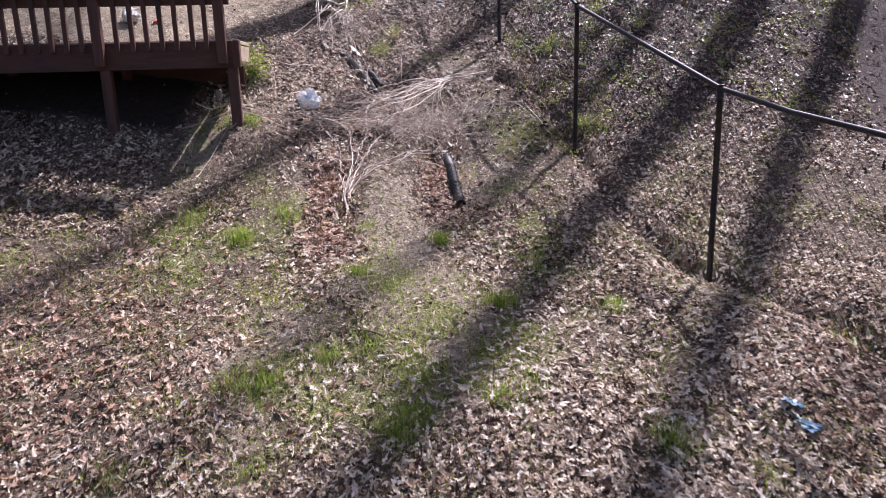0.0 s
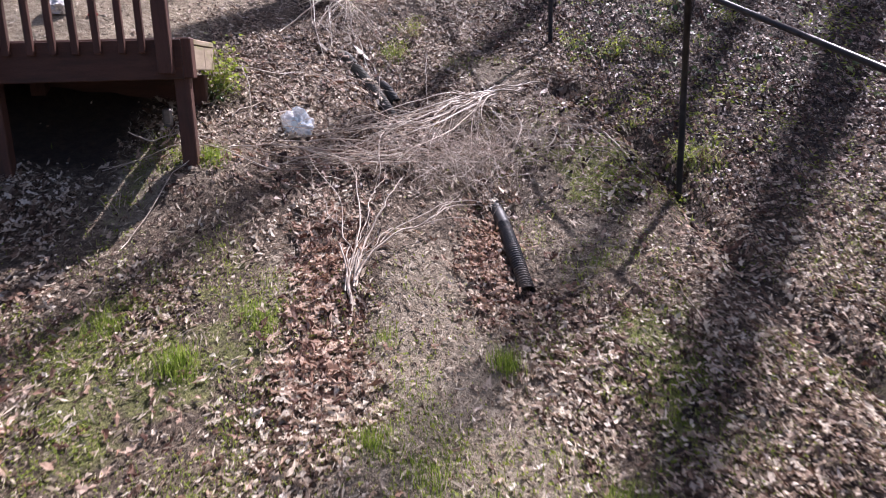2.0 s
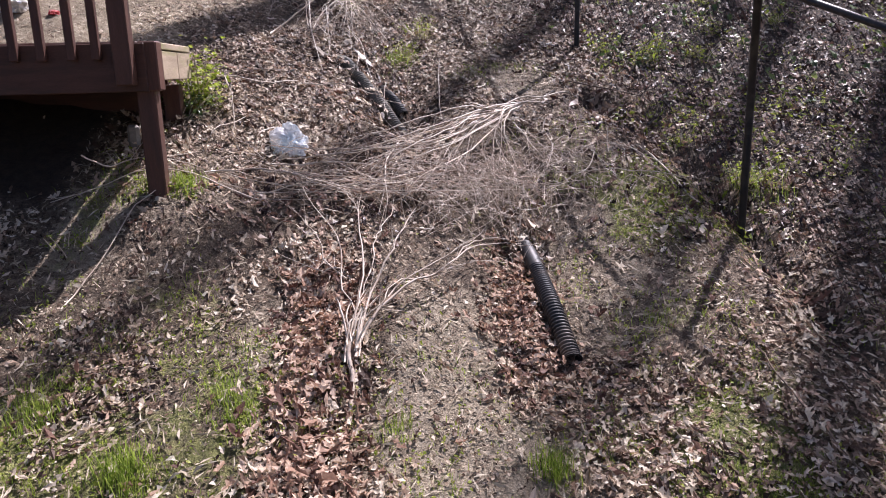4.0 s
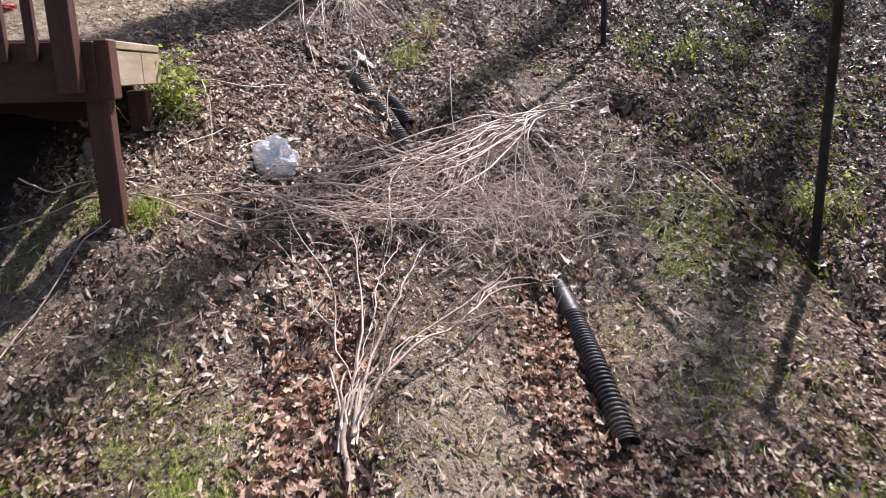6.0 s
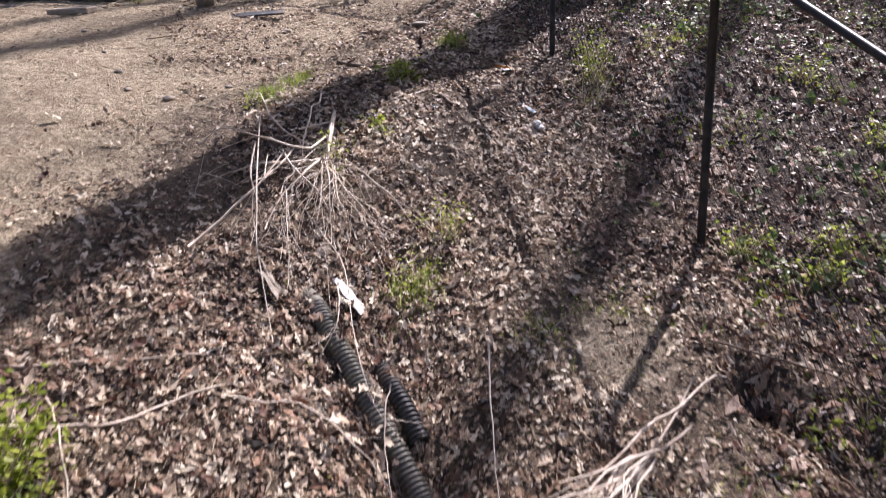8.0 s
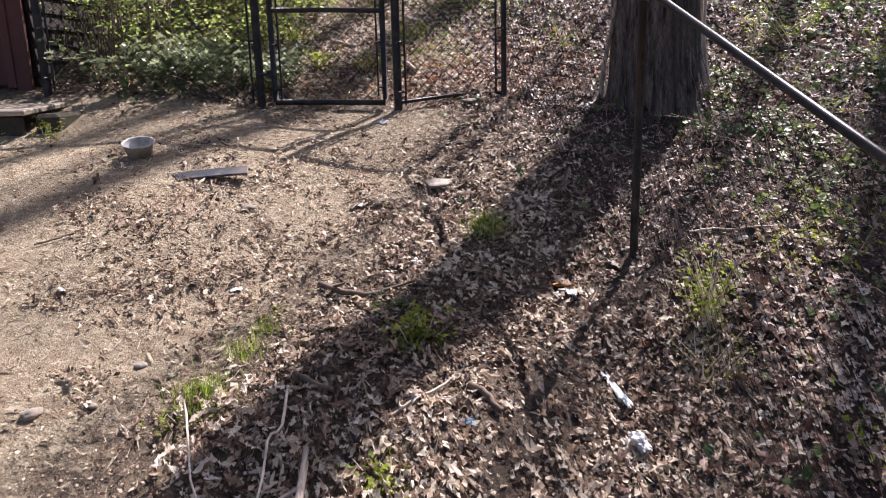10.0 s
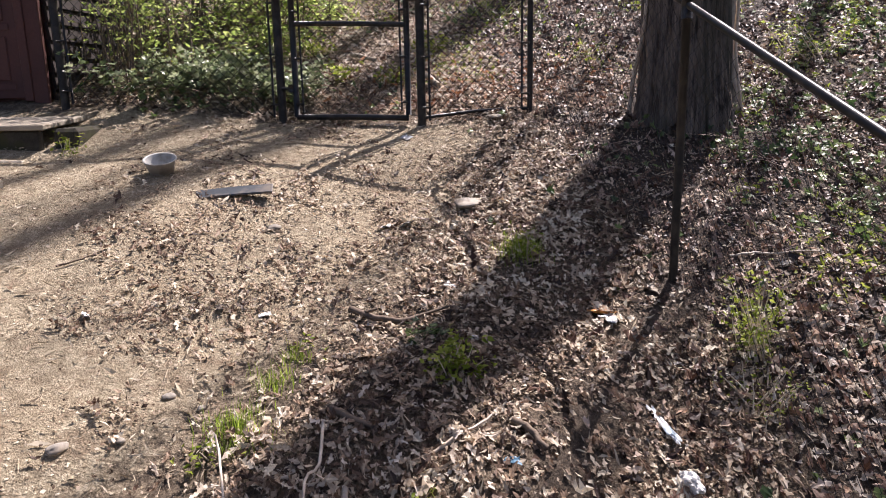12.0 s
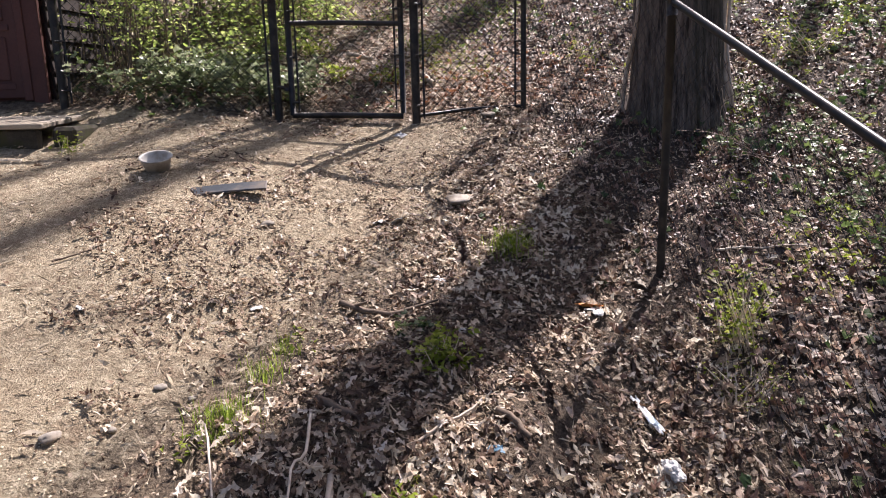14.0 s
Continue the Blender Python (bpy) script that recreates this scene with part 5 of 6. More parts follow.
def cut_shrub():
    """The forked pale shrub that lies with its butt downhill."""
    rnd = np.random.default_rng(5)
    t = thing("cut_shrub", -0.67, 5.2, g(-0.67, 5.2), "uprooted pale shrub stems lying with the butt downhill", "brush")
    laid(t, (((-0.68, 5.05, 0.0), (-0.68, 5.17, 0.01), (-0.69, 5.25, 0.03), (-0.70, 5.30, 0.04), (-0.69, 5.36, 0.05)),), 0.0075, 0.009, TWIG_TAN, rnd, 0)
    laid(t, (((-0.7, 5.27, 0.03), (-0.68, 5.5, 0.09), (-0.66, 5.66, 0.12), (-0.69, 5.85, 0.14), (-0.74, 6.04, 0.14), (-0.84, 6.3, 0.1)), ((-0.68, 5.28, 0.04), (-0.64, 5.6, 0.1), (-0.59, 5.73, 0.14), (-0.55, 5.92, 0.16), (-0.49, 6.16, 0.12)),
             ((-0.68, 5.29, 0.04), (-0.57, 5.53, 0.08), (-0.41, 5.69, 0.1), (-0.29, 5.85, 0.11), (-0.15, 6.07, 0.1), (0.04, 6.24, 0.06))), 0.0062, 0.0020, TWIG_TAN, rnd, 8, 0.15, 0.005)
    laid(t, (((-0.70, 5.28, 0.04), (-0.68, 5.48, 0.07), (-0.75, 5.63, 0.1), (-0.77, 5.76, 0.13), (-0.81, 5.89, 0.15), (-0.9, 6.01, 0.16), (-0.98, 6.17, 0.15), (-1.08, 6.35, 0.12)), ((-0.57, 5.54, 0.08), (-0.41, 5.73, 0.12), (-0.28, 5.92, 0.12), (-0.18, 6.19, 0.08))), 0.0046, 0.0016, TWIG_TAN, rnd, 7, 0.14, 0.005)
    laid(t, (((-0.75, 5.66, 0.1), (-0.86, 5.78, 0.1), (-0.9, 5.85, 0.12), (-1.0, 6.02, 0.1), (-1.09, 6.18, 0.06)), ((-0.79, 5.72, 0.1), (-0.88, 5.78, 0.08), (-0.98, 5.88, 0.03)), ((-0.66, 5.65, 0.11), (-0.66, 5.79, 0.14), (-0.64, 5.94, 0.15), (-0.6, 6.16, 0.1)),
             ((-0.72, 5.26, 0.03), (-0.71, 5.4, 0.07), (-0.69, 5.51, 0.1), (-0.66, 5.67, 0.15)), ((-0.67, 5.28, 0.04), (-0.66, 5.41, 0.07), (-0.58, 5.48, 0.1), (-0.54, 5.59, 0.12), (-0.39, 5.73, 0.06)), ((-0.30, 5.84, 0.11), (-0.17, 6.08, 0.11), (-0.04, 6.17, 0.1), (0.1, 6.22, 0.05))), 0.0034, 0.0013, TWIG, rnd, 5, 0.13, 0.005)
    # broken ends splayed at the butt
    for k in range(7):
        a = rnd.normal(1.35, 0.35)
        ln = rnd.uniform(0.08, 0.18)
        p = (-0.70 + rnd.normal(0, 0.025), 5.31 + rnd.normal(0, 0.02), rnd.uniform(0.02, 0.05))
        q = (p[0] + ln * math.cos(a), p[1] + ln * math.sin(a), rnd.uniform(0.05, 0.11))
        stem(t, arc(p, q, 0.01, rnd.normal(0, 0.06), 7, rnd, 0.002), rnd.uniform(0.0035, 0.006), 0.003, TWIG, rnd, 0)


cut_shrub()


def upper_bundle():
    rnd = np.random.default_rng(9)
    t = thing("stem_bundle", -1.1, 8.8, g(-1.1, 8.8), "bundle of pale pulled-up stems fanning out over the leaves", "brush")
    laid(t, (((-1.09, 9.18, 0.05), (-1.08, 8.92, 0.1), (-1.08, 8.75, 0.13), (-1.08, 8.62, 0.14)), ((-1.08, 9.12, 0.06), (-1.06, 8.92, 0.09), (-1.06, 8.75, 0.11), (-1.06, 8.6, 0.12))), 0.0085, 0.0065, TWIG_TAN, rnd, 1)
    laid(t, (((-1.08, 8.85, 0.12), (-1.12, 8.61, 0.2), (-1.19, 8.5, 0.26), (-1.33, 8.45, 0.3), (-1.49, 8.48, 0.3), (-1.6, 8.49, 0.2)), ((-1.08, 8.66, 0.14), (-1.14, 8.48, 0.16), (-1.21, 8.39, 0.12), (-1.27, 8.22, 0.06)),
             ((-1.2, 9.45, 0.02), (-1.18, 9.24, 0.05), (-1.21, 9.17, 0.06), (-1.19, 8.98, 0.08), (-1.2, 8.88, 0.06), (-1.2, 8.81, 0.03))), 0.0065, 0.003, TWIG, rnd, 1)
    laid(t, (((-1.08, 8.64, 0.14), (-1.05, 8.43, 0.16), (-1.06, 8.2, 0.06)), ((-1.07, 8.64, 0.14), (-1.03, 8.39, 0.18), (-1.0, 8.2, 0.08)), ((-1.06, 8.63, 0.13), (-0.97, 8.43, 0.16), (-0.88, 8.38, 0.1), (-0.76, 8.30, 0.03)),
             ((-1.23, 8.5, 0.24), (-1.13, 8.38, 0.22), (-1.03, 8.32, 0.16), (-0.97, 8.2, 0.06)), ((-1.22, 8.48, 0.24), (-1.28, 8.35, 0.2), (-1.32, 8.28, 0.15), (-1.4, 8.2, 0.04)), ((-1.34, 8.47, 0.28), (-1.33, 8.33, 0.22), (-1.30, 8.18, 0.1)),
             ((-1.02, 8.69, 0.1), (-0.88, 8.57, 0.14), (-0.76, 8.49, 0.1), (-0.66, 8.42, 0.03)), ((-1.09, 8.66, 0.12), (-1.21, 8.56, 0.16), (-1.32, 8.56, 0.14), (-1.49, 8.6, 0.06))), 0.0045, 0.002, TWIG, rnd, 3, 0.12)
    laid(t, (((-1.35, 8.65, 0.3), (-1.28, 8.15, 0.2), (-1.24, 7.98, 0.16), (-1.14, 7.68, 0.04)), ((-1.19, 8.31, 0.2), (-1.16, 8.08, 0.16), (-1.14, 7.95, 0.08)), ((-1.03, 8.65, 0.12), (-0.95, 8.32, 0.16), (-0.75, 8.29, 0.06)),
             ((-1.06, 8.27, 0.1), (-0.91, 8.02, 0.14), (-0.85, 7.76, 0.16), (-0.77, 7.49, 0.14), (-0.65, 7.43, 0.06)), ((-0.93, 7.98, 0.1), (-0.92, 7.77, 0.12), (-0.98, 7.67, 0.02)), ((-1.51, 9.32, 0.05), (-1.31, 8.89, 0.12), (-1.07, 8.77, 0.1)),
             ((-1.63, 8.46, 0.02), (-1.59, 8.45, 0.1), (-1.55, 8.48, 0.1))), 0.0036, 0.0016, TWIG, rnd, 3, 0.13)
    for k in range(26):
        a = rnd.normal(-0.1, 0.65)
        ln = rnd.uniform(0.3, 0.8)
        q = (-1.06 + math.sin(a) * ln * 0.8, 8.66 - math.cos(a) * ln, rnd.uniform(0, 0.06))
        stem(t, arc((-1.07 + rnd.normal(0, 0.03), 8.68 + rnd.normal(0, 0.06), 0.1), q, rnd.uniform(0.02, 0.14), rnd.normal(0, 0.14), 12, rnd, 0.012), rnd.uniform(0.0012, 0.0024), 0.0009, TWIG if k % 3 else TWIG_TAN, rnd, 3, 0.12)


upper_bundle()


def loose_stick(name, label, pts, r0, r1, material, twigs=1, seed=0):
    rnd = np.random.default_rng(seed + 100)
    x, y = pts[0][:2]
    t = thing(name, x, y, g(x, y), label, "stick")
    n = len(pts)
    s, u = np.linspace(0, 1, n), np.linspace(0, 1, 14)
    xy = np.column_stack([np.interp(u, s, [p[0] for p in pts]), np.interp(u, s, [p[1] for p in pts])]) + np.cumsum(rnd.normal(0, 0.004, (14, 2)), 0)
    z = gz(xy[:, 0], xy[:, 1]) + r0 * 0.8 + np.interp(u, s, [p[2] for p in pts])
    stem(t, np.column_stack([xy, z]), r0, r1, material, rnd, twigs, 0.10, "wood")
    return t


loose_stick("log", "short rotten brown log among the leaves", [(-1.19, 9.50, 0.005), (-1.11, 9.44, 0.008), (-1.03, 9.40, 0.0)], 0.017, 0.012, DEADWOOD, 0, 2)
loose_stick("branch", "brown fallen branch on the clay", [(-1.2, 10.13, 0.01), (-1.05, 10.08, 0.02), (-0.9, 10.08, 0.01)], 0.015, 0.010, DEADWOOD, 2, 3)
loose_stick("stick", "thin light brown stick on the leaves", [(-0.9, 9.28, 0.0), (-0.75, 9.4, 0.02), (-0.62, 9.54, 0.02)], 0.006, 0.004, TWIG_TAN, 1, 4)
loose_stick("log", "broken brown piece of branch", [(-0.57, 9.47, 0.01), (-0.46, 9.40, 0.01)], 0.014, 0.011, DEADWOOD, 0, 5)
loose_stick("stick", "thin dry stick lying on the slope", [(-1.86, 5.5, 0.02), (-1.74, 5.99, 0.03), (-1.6, 6.2, 0.04)], 0.0028, 0.002, TWIG, 0, 7)
loose_stick("branch", "long bent grey branch beside the deck", [(-2.25, 7.30, 0.02), (-1.89, 7.38, 0.02), (-1.74, 7.42, 0.025), (-1.57, 7.48, 0.025), (-1.37, 7.54, 0.02), (-1.25, 7.56, 0.0)], 0.0048, 0.003, TWIG_TAN, 1, 8)
loose_stick("branch", "thin pale branch reaching from the deck edge", [(-1.86, 7.04, 0.16), (-1.64, 7.09, 0.15), (-1.49, 7.13, 0.14), (-1.40, 7.33, 0.05), (-1.22, 7.48, 0.01)], 0.005, 0.003, TWIG, 2, 9)
loose_stick("stick", "thin pale stem bent over beside the deck", [(-1.78, 7.26, 0.02), (-1.68, 7.20, 0.14), (-1.58, 7.07, 0.16), (-1.52, 6.95, 0.10), (-1.50, 6.86, 0.0)], 0.0036, 0.0022, TWIG, 1, 18)
loose_stick("stick", "pale stem leaning from the ditch to the heap", [(0.53, 7.75, 0.02), (0.27, 7.49, 0.08), (0.02, 7.24, 0.14), (-0.08, 7.14, 0.15)], 0.0055, 0.004, TWIG, 2, 19)
loose_stick("stick", "thin dead stem on the bank", [(0.849, 5.43, 0.03), (0.86, 5.255, 0.03), (0.882, 5.107, 0.03), (0.923, 4.946, 0.025), (0.963, 4.792, 0.02), (1.02, 4.62, 0.02)], 0.003, 0.002, DEADWOOD, 0, 10)
loose_stick("stick", "grey stick at the foot of the fence", [(0.75, 6.95, 0.02), (1.0, 6.5, 0.02)], 0.006, 0.004, TWIG, 1, 11)
loose_stick("stick", "bleached stick on the bank beyond the fence", [(0.55, 10.6, 0.02), (0.95, 10.5, 0.05)], 0.006, 0.004, TWIG, 1, 12)
loose_stick("log", "mossy fallen log beyond the gate", [(-1.58, 13.33, 0.03), (-1.37, 13.24, 0.03)], 0.02, 0.017, WOOD_GREY, 0, 13)
loose_stick("log", "broken log end beyond the gate", [(-0.95, 12.88, 0.03), (-0.85, 12.76, 0.02)], 0.024, 0.02, WOOD_GREY, 0, 14)
loose_stick("stick", "thin grey stem across the ditch", [(0.5, 7.9, 0.03), (0.95, 7.75, 0.06), (1.3, 7.4, 0.02)], 0.005, 0.003, DEADWOOD, 2, 15)
loose_stick("branch", "pale stem leaning over the leaves", [(-1.55, 8.1, 0.02), (-1.3, 8.35, 0.18), (-1.2, 8.6, 0.2)], 0.006, 0.004, TWIG, 2, 16)
loose_stick("stick", "twig lying on the trodden clay", [(-2.45, 10.2, 0.01), (-2.3, 10.3, 0.01)], 0.005, 0.003, DEADWOOD, 0, 17)
for k, (a, b) in enumerate((((-2.0, 4.2), (-1.8, 4.35)), ((0.9, 3.9), (1.1, 3.85)), ((-0.3, 3.7), (-0.5, 3.8)), ((0.3, 10.9), (0.5, 11.1)), ((1.4, 9.5), (1.7, 9.7)), ((-0.2, 11.5), (-0.35, 11.3)))):
    loose_stick("stick", "small dead twig among the leaves", [(*a, 0.02), (*b, 0.02)], 0.005, 0.003, DEADWOOD, 2, 20 + k)

# ---- litter ----


def crumpled(name, label, x, y, size, material, seed, category="litter", squash=0.5, lobes=5):
    """A crumpled bag or wrapper: a ball pushed into folds."""
    rnd = np.random.default_rng(seed)
    bm = bmesh.new()
    bmesh.ops.create_icosphere(bm, subdivisions=4, radius=1)
    dirs = rnd.normal(0, 1, (lobes * 4, 3))
    dirs /= np.linalg.norm(dirs, axis=1)[:, None]
    amp = rnd.uniform(-0.16, 0.2, lobes * 4)
    for v in bm.verts:
        n = np.array(v.co)
        w = n + 0.35 * np.array(noise.noise_vector(Vector(n * 1.7) + Vector((seed, 0, 0))))
        k = 0.85 + float(np.sum(amp * np.exp(-((1 - dirs @ n) / 0.06)))) + 0.45 * noise.noise(Vector(w * 1.5) + Vector((seed, 0, 0))) - 0.26 * abs(noise.noise(Vector(w * 2.6) + Vector((0, seed, 0)))) - 0.15 * abs(noise.noise(Vector(w * 9) + Vector((0, 0, seed))))
        v.co = Vector((n[0] * k * size[0] / 2, n[1] * k * size[1] / 2, max(n[2] * k, -0.5) * size[2] * squash))
    t = thing(name, x, y, g(x, y) + size[2] * squash * 0.4, label, category, turn=float(rnd.uniform(0, 360)))
    part("film", bm, material, t)
    return t


crumpled("plastic_bag", "crumpled translucent white and blue plastic bag on the leaves", -1.185, 6.77, (0.27, 0.21, 0.26), FILM, 7, squash=0.46)
crumpled("plastic_bag", "white crumpled plastic bag on the ground behind the deck", -3.05, 7.62, (0.26, 0.2, 0.2), PAPER, 8)
crumpled("plastic_bag", "small white and green crumpled bag on the leaves", 0.01, 9.41, (0.12, 0.09, 0.08), PAPER, 6)
crumpled("wrapper", "red plastic wrapper behind the deck", -2.83, 7.68, (0.13, 0.06, 0.05), RED_PLASTIC, 5)
crumpled("paper_scrap", "dirty white scrap caught in the leaves", -0.68, 9.98, (0.045, 0.035, 0.03), PAPER, 12)


def sheet(name, label, x, y, w, d, material, seed, lift=0.012, tilt=12, category="litter", yaw=None):
    """A thin bent scrap with a ragged edge."""
    rnd = np.random.default_rng(seed)
    n = 7
    top, bot = [], []
    bm = bmesh.new()
    for i in range(n):
        for j in range(n):
            u, v = i / (n - 1) - 0.5, j / (n - 1) - 0.5
            e = 1 + 0.18 * rnd.normal() if i in (0, n - 1) or j in (0, n - 1) else 1
            z = 0.18 * min(w, d) * noise.noise(Vector((u * 3 + seed, v * 3, 0)))
            top.append(bm.verts.new((u * w * e, v * d * e, z + 0.002)))
            bot.append(bm.verts.new((u * w * e, v * d * e, z - 0.002)))
    for i in range(n - 1):
        for j in range(n - 1):
            a = i * n + j
            bm.faces.new((top[a], top[a + n], top[a + n + 1], top[a + 1]))
            bm.faces.new((bot[a], bot[a + 1], bot[a + n + 1], bot[a + n]))
    t = thing(name, x, y, g(x, y) + lift, label, category)
    s = slope_of(np.array([x]), np.array([y]))[0]
    t.matrix_world = pose(x, y, g(x, y) + lift, math.degrees(math.atan(s[1])) + rnd.normal(0, tilt), -math.degrees(math.atan(s[0])) + rnd.normal(0, tilt), rnd.uniform(0, 360) if yaw is None else yaw)
    part("sheet", bm, material, t)
    return t


for x, y, w, d in ((-1.54, 10.07, 0.05, 0.035), (-2.20, 9.92, 0.04, 0.03), (-1.09, 10.85, 0.09, 0.05), (-1.0, 10.86, 0.10, 0.05), (-0.78, 10.35, 0.05, 0.03), (-1.06, 12.02, 0.07, 0.05), (-1.32, 7.62, 0.05, 0.04)):
    sheet("paper_scrap", "torn white scrap of paper on the ground", x, y, w, d, PAPER, int(abs(x * 100)))
sheet("wrapper", "orange and white snack wrapper in the leaves", -0.13, 10.24, 0.11, 0.07, ORANGE, 31)
sheet("wrapper", "pale crumpled wrapper by the orange one", -0.09, 10.2, 0.09, 0.07, PAPER, 32)
sheet("wrapper", "yellowish scrap at the fence post foot", 0.14, 10.39, 0.10, 0.05, WOOD_GREY, 33)
sheet("wrapper", "torn clear plastic sleeve on the soil", -0.01, 9.64, 0.032, 0.20, FILM, 34, 0.022, 4, yaw=24)
sheet("wrapper", "small blue wrapper among the leaves", -0.58, 9.33, 0.06, 0.03, BLUE, 35)
sheet("wrapper", "light blue scrap in the leaves by the fence", 1.62, 3.11, 0.09, 0.06, BLUE, 36, 0.035)
sheet("wrapper", "torn light blue strip in the leaves", 1.63, 2.98, 0.11, 0.05, BLUE, 41, 0.035)
sheet("bark_piece", "pale curled piece of bark", -1.1, 9.74, 0.11, 0.05, WOOD_GREY, 37, category="bark")
sheet("bark_piece", "pale board fragment by the drain pipe", -0.892, 7.985, 0.055, 0.19, PAPER, 38, 0.055, 6, category="wood scrap", yaw=58)
sheet("bark_piece", "weathered pale board fragment uphill of the pipe", -1.195, 7.98, 0.045, 0.17, WOOD_GREY, 39, 0.055, 6, category="wood scrap", yaw=38)
sheet("bark_piece", "dark strip of bark on the clay", -1.72, 10.08, 0.10, 0.03, BARK, 40, category="bark")


def plank():
    x, y = -1.99, 10.96
    t = thing("plank", x, y, g(x, y), "flat dark blue-grey plank lying on the clay", "plank")
    bm = box_bm(0.63, 0.09, 0.013, 0.004)
    bmesh.ops.subdivide_edges(bm, edges=[e for e in bm.edges if abs((e.verts[0].co - e.verts[1].co).x) > 0.3], cuts=6)
    for v in bm.verts:
        v.co.z += 0.004 * math.sin(v.co.x * 5)
        v.co.y += 0.006 * math.sin(v.co.x * 9 + 1)
    bmesh.ops.transform(bm, matrix=pose(-0.025, 0, 0.010, 20, 0, 0) @ pose(0, 0, 0, 0, 0, 9), verts=bm.verts)
    part("board", bm, SLATE, t)


plank()


def bowl():
    x, y = -2.345, 11.17
    t = thing("bowl", x, y, g(x, y) + 0.015, "dull steel pet bowl standing on the clay", "bowl")
    t.matrix_world = pose(x, y, g(x, y) + 0.010, 17, 0, 10) @ Matrix.Scale(0.86, 4)
    prof = [(0.0, 0.012), (0.060, 0.012), (0.068, 0.018), (0.090, 0.080), (0.093, 0.085), (0.103, 0.087), (0.104, 0.083), (0.096, 0.078), (0.074, 0.0), (0.0, 0.0)]
    bm = bmesh.new()
    n = 36
    rings = [[bm.verts.new((r * math.cos(a * 2 * math.pi / n), r * math.sin(a * 2 * math.pi / n), z)) for a in range(n)] for r, z in prof[1:-1]]
    for p, q in zip(rings, rings[1:]):
        for a in range(n):
            bm.faces.new((p[a], p[(a + 1) % n], q[(a + 1) % n], q[a]))
    bm.faces.new(rings[0])
    bm.faces.new(rings[-1][::-1])
    bmesh.ops.recalc_face_normals(bm, faces=bm.faces)
    for f in bm.faces:
        f.smooth = len(f.verts) == 4
    part("vessel", bm, STEEL, t)


bowl()


def stone(x, y, size, seed, label, flat=0.5, name="stone"):
    bm = bmesh.new()
    bmesh.ops.create_icosphere(bm, subdivisions=3, radius=0.5)
    for v in bm.verts:
        k = 1 + 0.35 * noise.noise(v.co * 2.2 + Vector((seed, 0, 0))) + 0.12 * noise.noise(v.co * 6 + Vector((0, seed, 0)))
        v.co = Vector((v.co.x * k * size, v.co.y * k * size * 0.72, v.co.z * k * size * flat))
    for f in bm.faces:
        f.smooth = True
    t = thing(name, x, y, g(x, y) + size * flat * 0.22, label, "stone", turn=seed * 47.0)
    part("rock", bm, STONE, t)


for k, (x, y, s) in enumerate(((-2.0, 9.27, 0.07), (-2.25, 9.35, 0.05), (-1.83, 9.33, 0.04), (-2.4, 9.6, 0.05), (-1.62, 9.5, 0.035), (-2.6, 9.9, 0.04), (-1.9, 9.85, 0.03), (-2.1, 10.45, 0.03), (-2.9, 10.3, 0.045), (-1.45, 11.6, 0.05), (-2.2, 11.9, 0.04), (-1.75, 9.55, 0.045))):
    stone(x, y, s, k + 1, "small rounded stone bedded in the clay")
stone(-0.69, 11.10, 0.20, 21, "flat pale piece of stone on the clay", 0.22)
stone(-0.48, 12.2, 0.13, 22, "flat grey stone by the gate", 0.25)
stone(-1.64, 10.72, 0.07, 23, "dark clod of earth", 0.5, "clod")
stone(0.07, 6.55, 0.07, 24, "pale stone among the brush", 0.5)


def gravel(name, label, count, cover, smin, smax, area, material):
    """Grit and clods, each a small faceted lump."""
    base = np.array([(1, 0, 0), (-0.9, 0.2, 0), (0.1, 0.8, 0), (0, -0.85, 0), (0.1, 0.05, 0.46)], float) * 0.5
    tri = np.array([(0, 2, 4), (2, 1, 4), (1, 3, 4), (3, 0, 4)])
    x, y = rng.uniform(area[0], area[1], count), rng.uniform(area[2], area[3], count)
    keep = rng.random(count) < cover(x, y)
    x, y = x[keep], y[keep]
    n = len(x)
    s = smin + (smax - smin) * rng.random(n) ** 3
    q = base[None] * s[:, None, None] * rng.uniform(0.6, 1.3, (n, 5, 1))
    a = rng.uniform(0, 6.283, n)
    c, d = np.cos(a)[:, None], np.sin(a)[:, None]
    q = np.stack([q[..., 0] * c - q[..., 1] * d, q[..., 0] * d + q[..., 1] * c, q[..., 2]], -1)
    v = (q + np.stack([x, y, gz(x, y) + s * 0.04], -1)[:, None]).reshape(-1, 3)
    f = (tri[None] + (np.arange(n) * 5)[:, None, None]).reshape(-1, 3)
    return tagged(link(name, fast_mesh(name, v, f, False), material), label, "gravel", kind="stuff")


CLOD = leafy("clay_clod", [(0.0, (0.20, 0.145, 0.09)), (0.5, (0.46, 0.372, 0.248)), (1.0, (0.76, 0.66, 0.49))], 0.9, 0.0, 0.2, 1.5)
gravel("clay_clods", "crumbs of clay and grit on the trodden yard", 100000, lambda x, y: bare(x, y) * (0.2 + 0.75 * np.clip(vnoise(x * 2.6, y * 2.6, 31) * 2.4 - 0.6, 0, 1)), 0.005, 0.021, (-4.2, 0.0, 7.6, 12.4), CLOD)
gravel("soil_crumbs", "crumbs of soil on the bare patches", 88000, lambda x, y: np.clip(0.2 + pale_lit_soil(x, y), 0, 1), 0.005, 0.017, (-2.2, 1.6, 2.4, 8.6), CLOD)

# ---- grass and green plants ----


